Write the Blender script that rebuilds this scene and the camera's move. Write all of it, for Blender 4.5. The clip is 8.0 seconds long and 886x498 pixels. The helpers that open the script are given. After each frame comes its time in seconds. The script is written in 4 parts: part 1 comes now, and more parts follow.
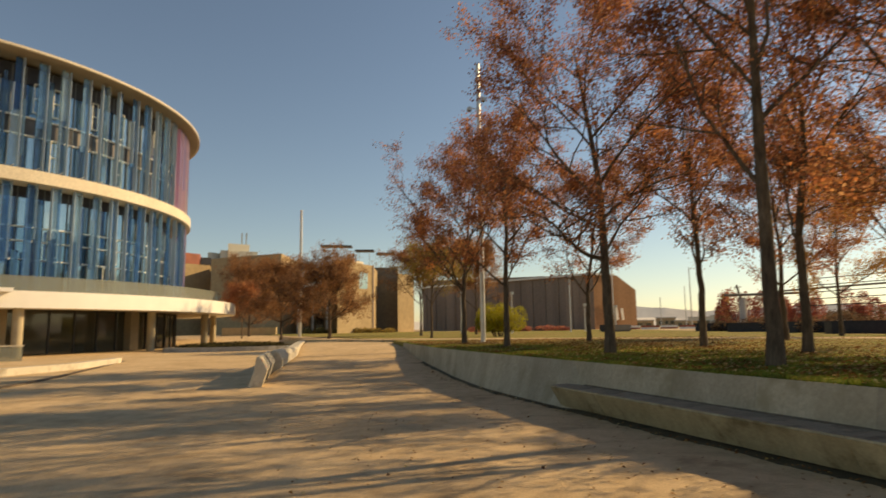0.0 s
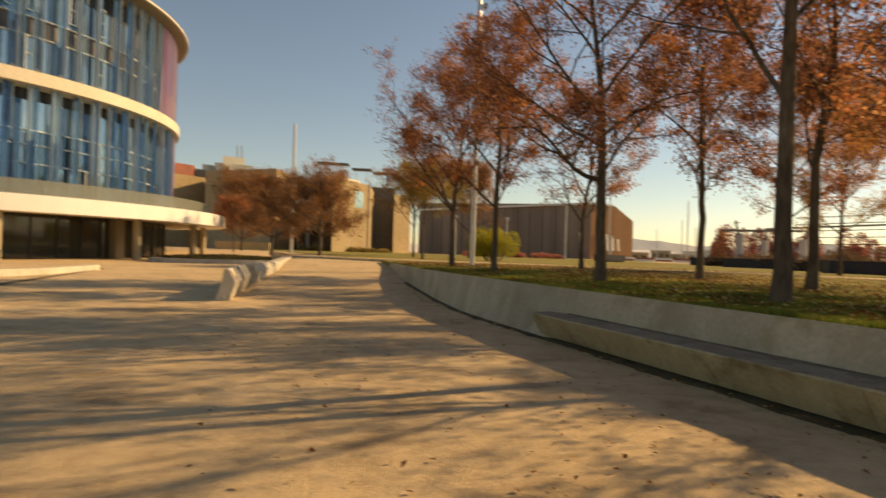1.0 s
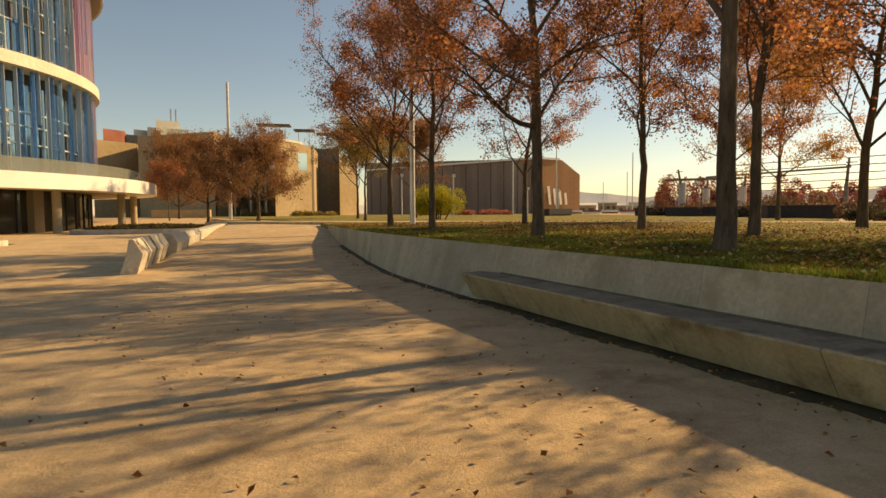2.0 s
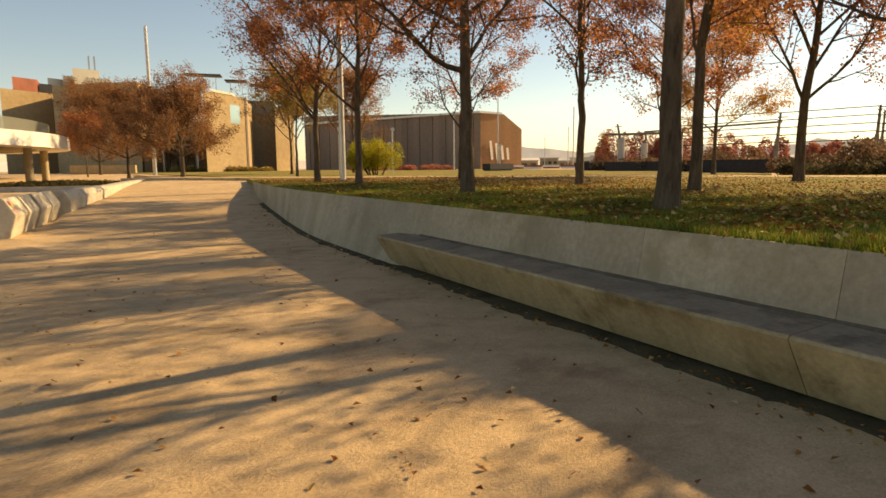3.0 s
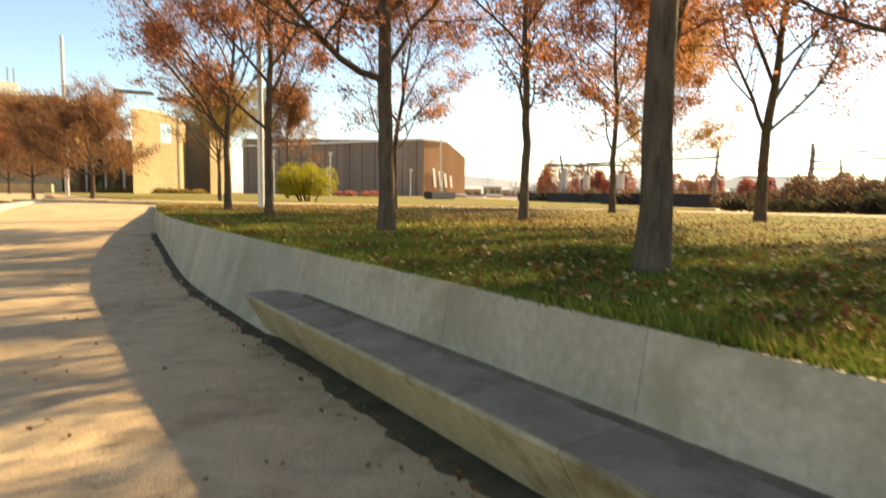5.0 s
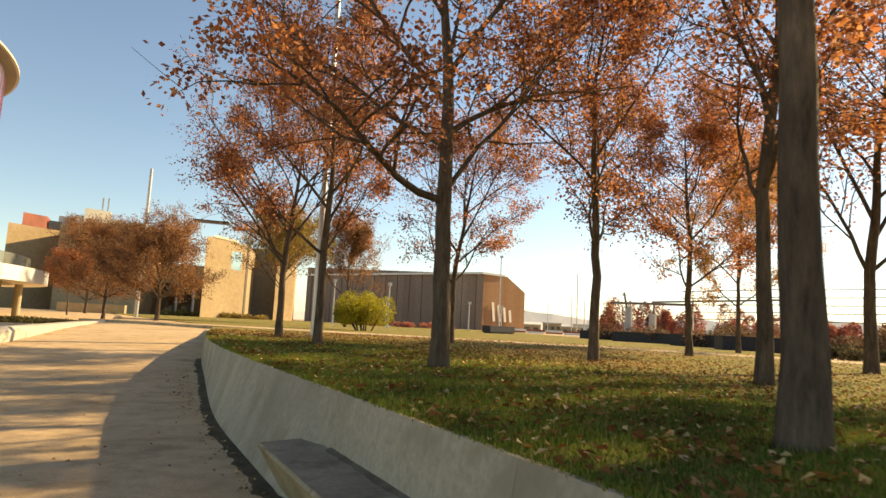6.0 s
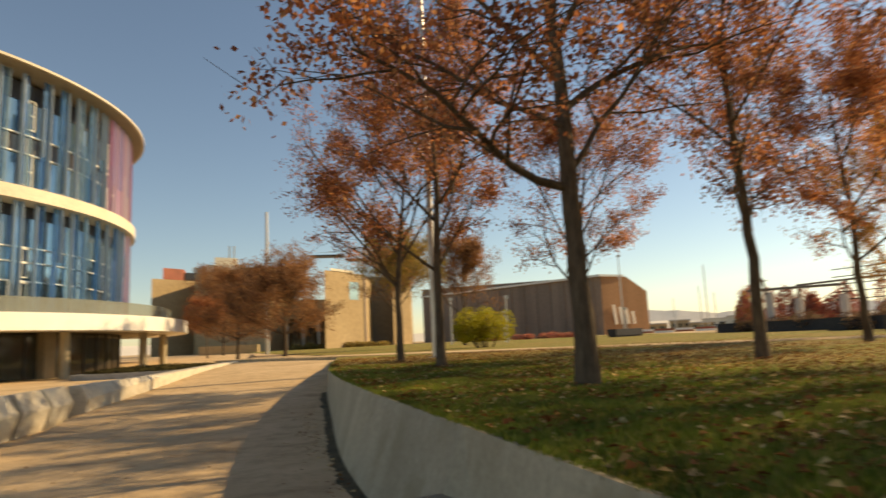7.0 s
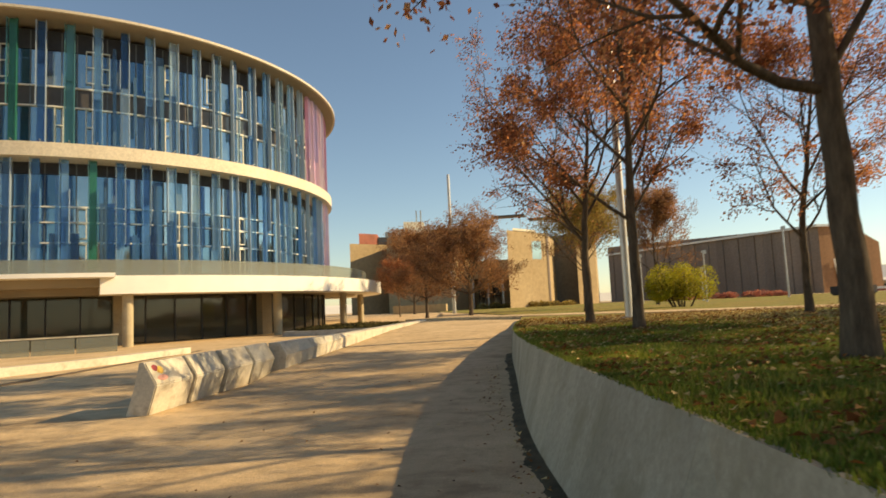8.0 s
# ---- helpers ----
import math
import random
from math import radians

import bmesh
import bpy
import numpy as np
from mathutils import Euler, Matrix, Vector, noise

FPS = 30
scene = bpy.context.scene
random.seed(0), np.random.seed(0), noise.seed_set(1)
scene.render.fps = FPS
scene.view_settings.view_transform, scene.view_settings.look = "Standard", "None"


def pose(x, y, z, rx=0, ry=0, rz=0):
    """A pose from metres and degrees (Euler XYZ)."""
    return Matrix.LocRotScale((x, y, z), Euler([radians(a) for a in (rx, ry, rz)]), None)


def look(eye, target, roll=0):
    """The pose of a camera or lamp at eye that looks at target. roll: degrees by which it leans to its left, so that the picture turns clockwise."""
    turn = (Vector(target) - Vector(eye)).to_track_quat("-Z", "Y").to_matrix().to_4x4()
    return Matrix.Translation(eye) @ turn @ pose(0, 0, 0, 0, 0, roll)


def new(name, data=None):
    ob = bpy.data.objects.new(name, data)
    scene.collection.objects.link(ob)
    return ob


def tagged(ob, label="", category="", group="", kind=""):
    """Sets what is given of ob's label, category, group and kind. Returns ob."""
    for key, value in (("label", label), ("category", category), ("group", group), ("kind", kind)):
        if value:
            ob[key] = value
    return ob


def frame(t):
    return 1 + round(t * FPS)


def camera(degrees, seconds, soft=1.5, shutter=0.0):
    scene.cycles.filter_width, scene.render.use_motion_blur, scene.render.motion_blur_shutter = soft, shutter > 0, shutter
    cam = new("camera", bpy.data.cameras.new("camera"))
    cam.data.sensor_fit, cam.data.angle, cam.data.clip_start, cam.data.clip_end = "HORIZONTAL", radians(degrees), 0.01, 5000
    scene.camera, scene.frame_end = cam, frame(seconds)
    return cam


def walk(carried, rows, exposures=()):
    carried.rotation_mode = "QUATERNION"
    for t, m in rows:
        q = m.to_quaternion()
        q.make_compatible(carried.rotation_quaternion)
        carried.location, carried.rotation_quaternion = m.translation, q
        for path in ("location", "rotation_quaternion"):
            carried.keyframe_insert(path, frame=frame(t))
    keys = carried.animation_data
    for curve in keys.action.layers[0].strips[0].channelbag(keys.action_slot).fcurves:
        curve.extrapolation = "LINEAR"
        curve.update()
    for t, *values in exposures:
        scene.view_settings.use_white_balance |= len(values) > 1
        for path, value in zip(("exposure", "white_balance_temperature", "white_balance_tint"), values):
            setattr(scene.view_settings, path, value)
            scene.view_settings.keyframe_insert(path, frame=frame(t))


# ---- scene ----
cam = camera(71.1, 8.0, soft=1.5, shutter=0.35)
METRES, EYE, TILT, LEAN, TURN = 10.135, 1.5, 0.78, -0.34, -18.5
ROWS = [
    (0.0, 0.0, 0.0, 0.0, 0.13, 6.48, 1.11),
    (0.5, 0.0168, 0.0624, -0.006, 4.33, 2.89, -0.52),
    (1.0, 0.0409, 0.1221, -0.0116, -0.14, -0.55, -1.45),
    (1.2, 0.0505, 0.1445, -0.0121, -4.17, -1.85, -1.64),
    (2.3, 0.1121, 0.2616, -0.0187, -5.04, -5.49, 1.29),
    (2.5, 0.1231, 0.285, -0.0198, -7.07, -6.6, 0.55),
    (3.0, 0.1514, 0.3454, -0.0216, -9.84, -8.41, 0.72),
    (3.5, 0.173, 0.4032, -0.0243, -13.52, -9.84, -1.27),
    (4.0, 0.2031, 0.4641, -0.0265, -17.57, -8.9, -2.39),
    (4.5, 0.225, 0.5225, -0.0257, -16.55, -8.86, -1.22),
    (5.0, 0.2436, 0.5835, -0.0177, -14.91, -5.95, -0.66),
    (5.2, 0.2514, 0.6075, -0.0176, -13.0, -0.75, 0.01),
    (6.3, 0.2705, 0.7332, -0.0212, -9.32, 6.46, -3.02),
    (6.5, 0.2698, 0.7583, -0.0216, -9.14, 6.47, -2.2),
    (7.0, 0.2607, 0.8194, -0.0205, 1.21, 7.5, 3.05),
    (7.5, 0.249, 0.8798, -0.023, 12.51, 7.18, 3.41),
    (8.0, 0.2398, 0.9419, -0.0234, 18.05, 4.75, 3.31),
]
EXPOSURES = [(0.0, 0.15, 8800, 11), (0.5, 0.07, 9300, 12), (1.0, 0.22, 9800, 14), (1.2, 0.05, 9800, 14), (2.3, 0.38, 10000, 14), (2.5, 0.43, 10000, 14), (3.0, 0.56, 10000, 14), (3.5, 1.07, 9400, 12), (4.5, 1.2, 8300, 8), (5.0, 1.35, 8200, 7), (6.5, 0.6, 8600, 10), (7.0, 0.4, 8600, 10), (7.5, 0.38, 8400, 9), (8.0, 0.5, 8100, 7)]
walk(cam, [(t, pose(0, 0, EYE, TILT, LEAN, TURN) @ pose(METRES * x, METRES * y, METRES * z, 90 + pitch, roll, yaw)) for t, x, y, z, yaw, pitch, roll in ROWS], EXPOSURES)

# ---- light: a low autumn sun over a clear, slightly hazy sky ----
SUN_WAY = Vector((1.0, 0.12, 0.53)).normalized()
world = bpy.data.worlds.new("sky")
scene.world = world
world.use_nodes = True
wn, wl = world.node_tree.nodes, world.node_tree.links
sky = wn.new("ShaderNodeTexSky")
sky.sky_type, sky.sun_disc = "NISHITA", False
sky.sun_elevation = math.asin(SUN_WAY.z)
sky.sun_rotation = math.atan2(SUN_WAY.x, SUN_WAY.y)
sky.air_density, sky.dust_density, sky.ozone_density, sky.altitude = 1.0, 0.25, 3.0, 200.0
wl.new(sky.outputs["Color"], wn["Background"].inputs["Color"])
wn["Background"].inputs["Strength"].default_value = 0.107
sun = new("sun", bpy.data.lights.new("sun", "SUN"))
sun.data.energy, sun.data.angle, sun.data.color = 5.0, radians(0.6), (1.0, 0.80, 0.53)
sun.matrix_world = look(SUN_WAY * 100, (0, 0, 0))

# ---- materials ----
def nodes(name, rough=0.8, metal=0.0, spec=0.3):
    m = bpy.data.materials.new(name)
    m.use_nodes = True
    n, l = m.node_tree.nodes, m.node_tree.links
    b = n["Principled BSDF"]
    b.inputs["Roughness"].default_value = rough
    b.inputs["Metallic"].default_value = metal
    b.inputs["Specular IOR Level"].default_value = spec
    return m, n, l, b


def noise_node(n, l, scale, detail=6.0, rough=0.6, coord=None, stretch=None):
    if coord is None:
        coord = n.new("ShaderNodeNewGeometry").outputs["Position"]
    if stretch:
        mp = n.new("ShaderNodeMapping")
        mp.inputs["Scale"].default_value = stretch
        l.new(coord, mp.inputs["Vector"])
        coord = mp.outputs["Vector"]
    t = n.new("ShaderNodeTexNoise")
    t.inputs["Scale"].default_value, t.inputs["Detail"].default_value, t.inputs["Roughness"].default_value = scale, detail, rough
    l.new(coord, t.inputs["Vector"])
    return t.outputs["Fac"]


def ramp(n, l, fac, stops):
    r = n.new("ShaderNodeValToRGB")
    e = r.color_ramp.elements
    while len(e) < len(stops):
        e.new(0.5)
    for i, (p, c) in enumerate(stops):
        e[i].position = p
        e[i].color = (*c, 1) if len(c) == 3 else c
    l.new(fac, r.inputs["Fac"])
    return r.outputs["Color"]


def mixed(n, l, fac, a, b, how="MIX"):
    m = n.new("ShaderNodeMix")
    m.data_type, m.blend_type = "RGBA", how
    for key, v in ((0, fac), (6, a), (7, b)):
        if hasattr(v, "is_linked"):
            l.new(v, m.inputs[key])
        else:
            m.inputs[key].default_value = v if not isinstance(v, tuple) or len(v) == 4 else (*v, 1)
    return m.outputs[2]


def bump(n, l, b, fac, strength=0.4, distance=0.02):
    u = n.new("ShaderNodeBump")
    u.inputs["Strength"].default_value, u.inputs["Distance"].default_value = strength, distance
    l.new(fac, u.inputs["Height"])
    l.new(u.outputs["Normal"], b.inputs["Normal"])


def stone_like(name, dark, light, big=0.6, fine=14.0, rough=0.85, relief=0.4, depth=0.01, stretch=None, spots=None):
    """A surface with stains at one scale and grain at another."""
    m, n, l, b = nodes(name, rough)
    large = noise_node(n, l, big, 5, 0.6, stretch=stretch)
    small = noise_node(n, l, fine, 8, 0.7)
    c = ramp(n, l, large, [(0.3, dark), (0.7, light)])
    g = ramp(n, l, small, [(0.25, (0.72, 0.72, 0.72)), (0.75, (1.15, 1.15, 1.15))])
    c = mixed(n, l, 1.0, c, g, "MULTIPLY")
    if spots:
        f = ramp(n, l, noise_node(n, l, spots[0], 6, 0.65), [(0.52, (0, 0, 0)), (0.66, (1, 1, 1))])
        c = mixed(n, l, f, c, spots[1])
    info = n.new("ShaderNodeObjectInfo")
    c = mixed(n, l, 1.0, c, ramp(n, l, info.outputs["Random"], [(0.0, (0.9, 0.9, 0.9)), (1.0, (1.05, 1.05, 1.03))]), "MULTIPLY")
    l.new(c, b.inputs["Base Color"])
    bump(n, l, b, small, relief, depth)
    return m


def plain(name, colour, rough=0.5, metal=0.0, vary=0.15, scale=6.0):
    m, n, l, b = nodes(name, rough, metal)
    k = noise_node(n, l, scale, 5, 0.6)
    lo = tuple(v * (1 - vary) for v in colour)
    hi = tuple(min(1, v * (1 + vary)) for v in colour)
    l.new(ramp(n, l, k, [(0.3, lo), (0.7, hi)]), b.inputs["Base Color"])
    return m


def sand():
    m, n, l, b = nodes("sandy_gravel", 0.9, spec=0.15)
    big = noise_node(n, l, 0.35, 6, 0.6)
    mid = noise_node(n, l, 3.0, 8, 0.65)
    fine = noise_node(n, l, 60.0, 6, 0.7)
    c = ramp(n, l, big, [(0.3, (0.52, 0.375, 0.22)), (0.55, (0.62, 0.455, 0.275)), (0.75, (0.69, 0.525, 0.33))])
    c = mixed(n, l, 1.0, c, ramp(n, l, mid, [(0.28, (0.76, 0.74, 0.72)), (0.5, (1.02, 1.02, 1.0)), (0.72, (1.16, 1.16, 1.14))]), "MULTIPLY")
    c = mixed(n, l, 1.0, c, ramp(n, l, fine, [(0.3, (0.7, 0.7, 0.7)), (0.7, (1.15, 1.15, 1.15))]), "MULTIPLY")
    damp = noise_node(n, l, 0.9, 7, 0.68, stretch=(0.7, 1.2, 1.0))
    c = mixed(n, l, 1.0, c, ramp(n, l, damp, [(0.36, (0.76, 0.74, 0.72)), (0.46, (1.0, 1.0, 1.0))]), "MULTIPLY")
    l.new(c, b.inputs["Base Color"])
    add = n.new("ShaderNodeMath")
    add.operation = "MULTIPLY_ADD"
    l.new(fine, add.inputs[0])
    add.inputs[1].default_value = 0.35
    l.new(mid, add.inputs[2])
    bump(n, l, b, add.outputs[0], 0.7, 0.04)
    return m


def turf():
    m, n, l, b = nodes("mown_turf", 0.95, spec=0.1)
    big = noise_node(n, l, 0.25, 5, 0.6)
    mid = noise_node(n, l, 2.2, 7, 0.65)
    fine = noise_node(n, l, 45.0, 6, 0.7)
    c = ramp(n, l, mid, [(0.3, (0.125, 0.155, 0.03)), (0.5, (0.215, 0.235, 0.052)), (0.7, (0.31, 0.27, 0.08))])
    dry = ramp(n, l, big, [(0.36, (0.1, 0.1, 0.1)), (0.62, (0.85, 0.85, 0.85))])
    c = mixed(n, l, dry, c, (0.32, 0.225, 0.085, 1))
    c = mixed(n, l, 1.0, c, ramp(n, l, fine, [(0.3, (0.55, 0.55, 0.55)), (0.7, (1.3, 1.3, 1.3))]), "MULTIPLY")
    l.new(c, b.inputs["Base Color"])
    bump(n, l, b, fine, 0.8, 0.05)
    return m


def leafy(name, stops, through_light=0.45, spec=0.2):
    """Thin leaves, each island of its own shade, that let light through."""
    m, n, l, b = nodes(name, 0.65, spec=spec)
    geo = n.new("ShaderNodeNewGeometry")
    c = ramp(n, l, geo.outputs["Random Per Island"], stops)
    patch = noise_node(n, l, 0.9, 3, 0.5)
    c = mixed(n, l, 1.0, c, ramp(n, l, patch, [(0.34, (0.62, 0.56, 0.58)), (0.5, (0.95, 0.95, 0.95)), (0.66, (1.25, 1.12, 0.9))]), "MULTIPLY")
    l.new(c, b.inputs["Base Color"])
    t = n.new("ShaderNodeBsdfTranslucent")
    l.new(c, t.inputs["Color"])
    x = n.new("ShaderNodeMixShader")
    x.inputs[0].default_value = through_light
    l.new(b.outputs[0], x.inputs[1])
    l.new(t.outputs[0], x.inputs[2])
    l.new(x.outputs[0], n["Material Output"].inputs["Surface"])
    return m


def bark():
    m, n, l, b = nodes("bark", 0.9, spec=0.15)
    k = noise_node(n, l, 14.0, 8, 0.7, stretch=(1, 1, 0.22))
    big = noise_node(n, l, 1.3, 4, 0.5)
    c = ramp(n, l, k, [(0.3, (0.05, 0.037, 0.028)), (0.6, (0.14, 0.105, 0.075)), (0.8, (0.22, 0.175, 0.125))])
    c = mixed(n, l, 1.0, c, ramp(n, l, big, [(0.3, (0.8, 0.8, 0.78)), (0.7, (1.15, 1.12, 1.05))]), "MULTIPLY")
    l.new(c, b.inputs["Base Color"])
    bump(n, l, b, k, 0.7, 0.03)
    return m


def glass(name, colour, rough=0.05, clear=0.5, spec=0.6, metal=0.0):
    """Tinted sheet glass: part see-through, part glossy colour."""
    m, n, l, b = nodes(name, rough, metal, spec=spec)
    b.inputs["Base Color"].default_value = (*colour, 1)
    t = n.new("ShaderNodeBsdfTransparent")
    t.inputs["Color"].default_value = (*[min(1, 0.35 + v) for v in colour], 1)
    x = n.new("ShaderNodeMixShader")
    x.inputs[0].default_value = clear
    l.new(b.outputs[0], x.inputs[1])
    l.new(t.outputs[0], x.inputs[2])
    l.new(x.outputs[0], n["Material Output"].inputs["Surface"])
    return m


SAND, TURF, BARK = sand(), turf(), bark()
CONCRETE = stone_like("wall_concrete", (0.355, 0.30, 0.21), (0.50, 0.435, 0.32), 1.3, 18, 0.85, 0.35, 0.006, (1.0, 1.0, 0.3), (1.6, (0.31, 0.265, 0.175, 1)))
BENCH_CONC = stone_like("bench_concrete", (0.34, 0.265, 0.145), (0.48, 0.395, 0.24), 1.4, 22, 0.85, 0.5, 0.008, (1.6, 1.6, 0.5), (1.7, (0.2, 0.145, 0.07, 1)))
SEAT_CONC = stone_like("seat_concrete", (0.25, 0.21, 0.15), (0.38, 0.325, 0.24), 1.9, 25, 0.9, 0.4, 0.006, None, (2.6, (0.17, 0.14, 0.10, 1)))
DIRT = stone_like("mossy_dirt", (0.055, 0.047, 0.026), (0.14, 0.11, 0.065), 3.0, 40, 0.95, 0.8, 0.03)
GRIME_SHADE = stone_like("seat_grime", (0.13, 0.105, 0.07), (0.24, 0.195, 0.14), 3.0, 40, 0.95, 0.6, 0.02)
PALE_CONC = stone_like("pale_concrete", (0.52, 0.46, 0.36), (0.66, 0.61, 0.5), 1.2, 20, 0.8, 0.3, 0.006, None, (2.2, (0.38, 0.33, 0.25, 1)))
GREY_CONC = stone_like("grey_concrete", (0.26, 0.27, 0.27), (0.38, 0.38, 0.37), 1.2, 20, 0.85, 0.4, 0.006, None, (1.8, (0.2, 0.19, 0.17, 1)))
RENDERED = stone_like("cream_render", (0.62, 0.54, 0.41), (0.72, 0.64, 0.5), 0.3, 6, 0.7, 0.15, 0.01)
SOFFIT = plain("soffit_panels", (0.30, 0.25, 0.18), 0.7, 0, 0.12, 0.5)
WHITE = plain("white_coated_edge", (0.82, 0.80, 0.74), 0.5, 0, 0.04, 0.8)
TANWALL = stone_like("tan_plaster", (0.40, 0.29, 0.16), (0.48, 0.36, 0.21), 0.12, 1.5, 0.9, 0.2, 0.03)
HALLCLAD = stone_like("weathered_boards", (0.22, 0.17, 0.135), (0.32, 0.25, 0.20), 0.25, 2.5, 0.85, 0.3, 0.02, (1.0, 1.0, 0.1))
# Lit copy of the hall boards: the sun's orange is put into the colour.
HALLLIT = stone_like("sunlit_orange_boards", (0.30, 0.16, 0.08), (0.40, 0.22, 0.115), 0.25, 2.5, 0.85, 0.3, 0.02, (1.0, 1.0, 0.1))
STEEL = plain("galvanised_steel", (0.52, 0.51, 0.48), 0.4, 0.6, 0.1, 3)
DARKMETAL = plain("dark_metal", (0.045, 0.045, 0.05), 0.5, 0.3, 0.2, 4)
DARKGLASS = glass("dark_glass", (0.095, 0.10, 0.08), 0.05, 0.4, 0.9)
CURTAINGLASS = glass("curtain_wall_glass", (0.42, 0.52, 0.60), 0.04, 0.3, 1.0, 0.75)
info = CURTAINGLASS.node_tree.nodes.new("ShaderNodeObjectInfo")
CURTAINGLASS.node_tree.links.new(ramp(CURTAINGLASS.node_tree.nodes, CURTAINGLASS.node_tree.links, info.outputs["Random"], [(0.0, (0.10, 0.20, 0.27)), (0.35, (0.26, 0.42, 0.50)), (0.7, (0.42, 0.58, 0.64)), (1.0, (0.60, 0.70, 0.68))]), CURTAINGLASS.node_tree.nodes["Principled BSDF"].inputs["Base Color"])
RAILGLASS = glass("rail_glass", (0.34, 0.36, 0.32), 0.15, 0.6, 0.6)
LEAF = leafy("autumn_leaves", [(0.0, (0.22, 0.092, 0.062)), (0.35, (0.37, 0.15, 0.08)), (0.7, (0.50, 0.215, 0.092)), (1.0, (0.46, 0.285, 0.165))], 0.66, 0.1)
LEAFBROWN = leafy("brown_leaves", [(0.0, (0.23, 0.12, 0.068)), (0.5, (0.35, 0.185, 0.097)), (1.0, (0.41, 0.25, 0.135))], 0.55, 0.05)
LEAFGOLD = leafy("golden_leaves", [(0.0, (0.40, 0.19, 0.04)), (0.5, (0.55, 0.28, 0.06)), (1.0, (0.56, 0.36, 0.09))], 0.6)
LEAFYELLOW = leafy("yellow_leaves", [(0.0, (0.40, 0.38, 0.03)), (0.5, (0.55, 0.48, 0.04)), (1.0, (0.38, 0.42, 0.05))], 0.6)
LEAFGREEN = leafy("olive_leaves", [(0.0, (0.22, 0.18, 0.06)), (0.5, (0.32, 0.26, 0.08)), (1.0, (0.36, 0.22, 0.06))], 0.55)
LEAFRED = leafy("red_leaves", [(0.0, (0.38, 0.12, 0.10)), (0.5, (0.50, 0.19, 0.15)), (1.0, (0.52, 0.29, 0.17))], 0.6, 0.05)
LITTER = leafy("fallen_leaves", [(0.0, (0.12, 0.05, 0.02)), (0.5, (0.26, 0.115, 0.036)), (0.72, (0.34, 0.18, 0.06)), (0.8, (0.52, 0.38, 0.17)), (1.0, (0.62, 0.50, 0.27))], 0.2, 0.05)
BLADES = leafy("grass_blades", [(0.0, (0.08, 0.13, 0.02)), (0.6, (0.175, 0.24, 0.04)), (1.0, (0.32, 0.29, 0.095))], 0.4, 0.1)


# ---- building blocks ----
def link(name, bm, material, parent=None, label="", at=None):
    me = bpy.data.meshes.new(name)
    bmesh.ops.recalc_face_normals(bm, faces=bm.faces)
    bm.to_mesh(me)
    bm.free()
    for mt in material if isinstance(material, (list, tuple)) else [material]:
        me.materials.append(mt)
    ob = new(name, me)
    if parent is not None:
        ob.parent = parent
    if at is not None:
        ob.location = at
    if label:
        ob["label"] = label
    return ob


def part(name, bm, material, parent, label=""):
    return link(name, bm, material, parent, label)


def raw(name, verts, faces, material, parent=None, smooth=False):
    me = bpy.data.meshes.new(name)
    me.from_pydata(verts, [], faces)
    me.materials.append(material)
    if smooth:
        me.polygons.foreach_set("use_smooth", [True] * len(me.polygons))
    ob = new(name, me)
    if parent is not None:
        ob.parent = parent
    return ob


def thing(name, at, label, category, group="", kind="", rz=0.0):
    e = new(name)
    e.matrix_world = pose(*at, 0, 0, rz)
    e.empty_display_size = 0.2
    return tagged(e, label, category, group, kind)


def box(bm, x0, x1, y0, y1, z0, z1, m=None, bevel=0.0):
    c = Matrix.LocRotScale(((x0 + x1) / 2, (y0 + y1) / 2, (z0 + z1) / 2), None, (x1 - x0, y1 - y0, z1 - z0))
    r = bmesh.ops.create_cube(bm, size=1, matrix=(m or Matrix()) @ c)
    if bevel:
        es = list({e for v in r["verts"] for e in v.link_edges})
        bmesh.ops.bevel(bm, geom=es, offset=bevel, segments=2, affect="EDGES")
    return bm


def prism(bm, pts, z0, z1):
    """An upright prism over a plan outline."""
    lo = [bm.verts.new((x, y, z0)) for x, y in pts]
    hi = [bm.verts.new((x, y, z1)) for x, y in pts]
    bm.faces.new(lo[::-1])
    bm.faces.new(hi)
    for i in range(len(pts)):
        j = (i + 1) % len(pts)
        bm.faces.new((lo[i], lo[j], hi[j], hi[i]))
    return bm


def loft(bm, sections, close=True):
    """A solid through sections that have the same number of points."""
    rows = [[bm.verts.new(p) for p in s] for s in sections]
    k = len(rows[0])
    for a, b in zip(rows, rows[1:]):
        for i in range(k):
            j = (i + 1) % k
            bm.faces.new((a[i], a[j], b[j], b[i]))
    if close:
        bm.faces.new(rows[0][::-1])
        bm.faces.new(rows[-1])
    return bm


def tube(bm, p, q, r0, r1=None, k=10):
    p, q = Vector(p), Vector(q)
    r1 = r0 if r1 is None else r1
    m = (q - p).to_track_quat("Z", "Y").to_matrix()
    ring = [Vector((math.cos(2 * math.pi * i / k), math.sin(2 * math.pi * i / k), 0)) for i in range(k)]
    return loft(bm, [[p + m @ (v * r0) for v in ring], [q + m @ (v * r1) for v in ring]])


def arc(bm, cx, cy, r0, r1, z0, z1, a0, a1, n):
    """A curved solid: part of a ring between two radii, two heights and two angles (degrees)."""
    secs = []
    for i in range(n + 1):
        a = radians(a0 + (a1 - a0) * i / n)
        c, s = math.cos(a), math.sin(a)
        secs.append([(cx + r * c, cy + r * s, z) for r, z in ((r0, z0), (r1, z0), (r1, z1), (r0, z1))])
    return loft(bm, secs)


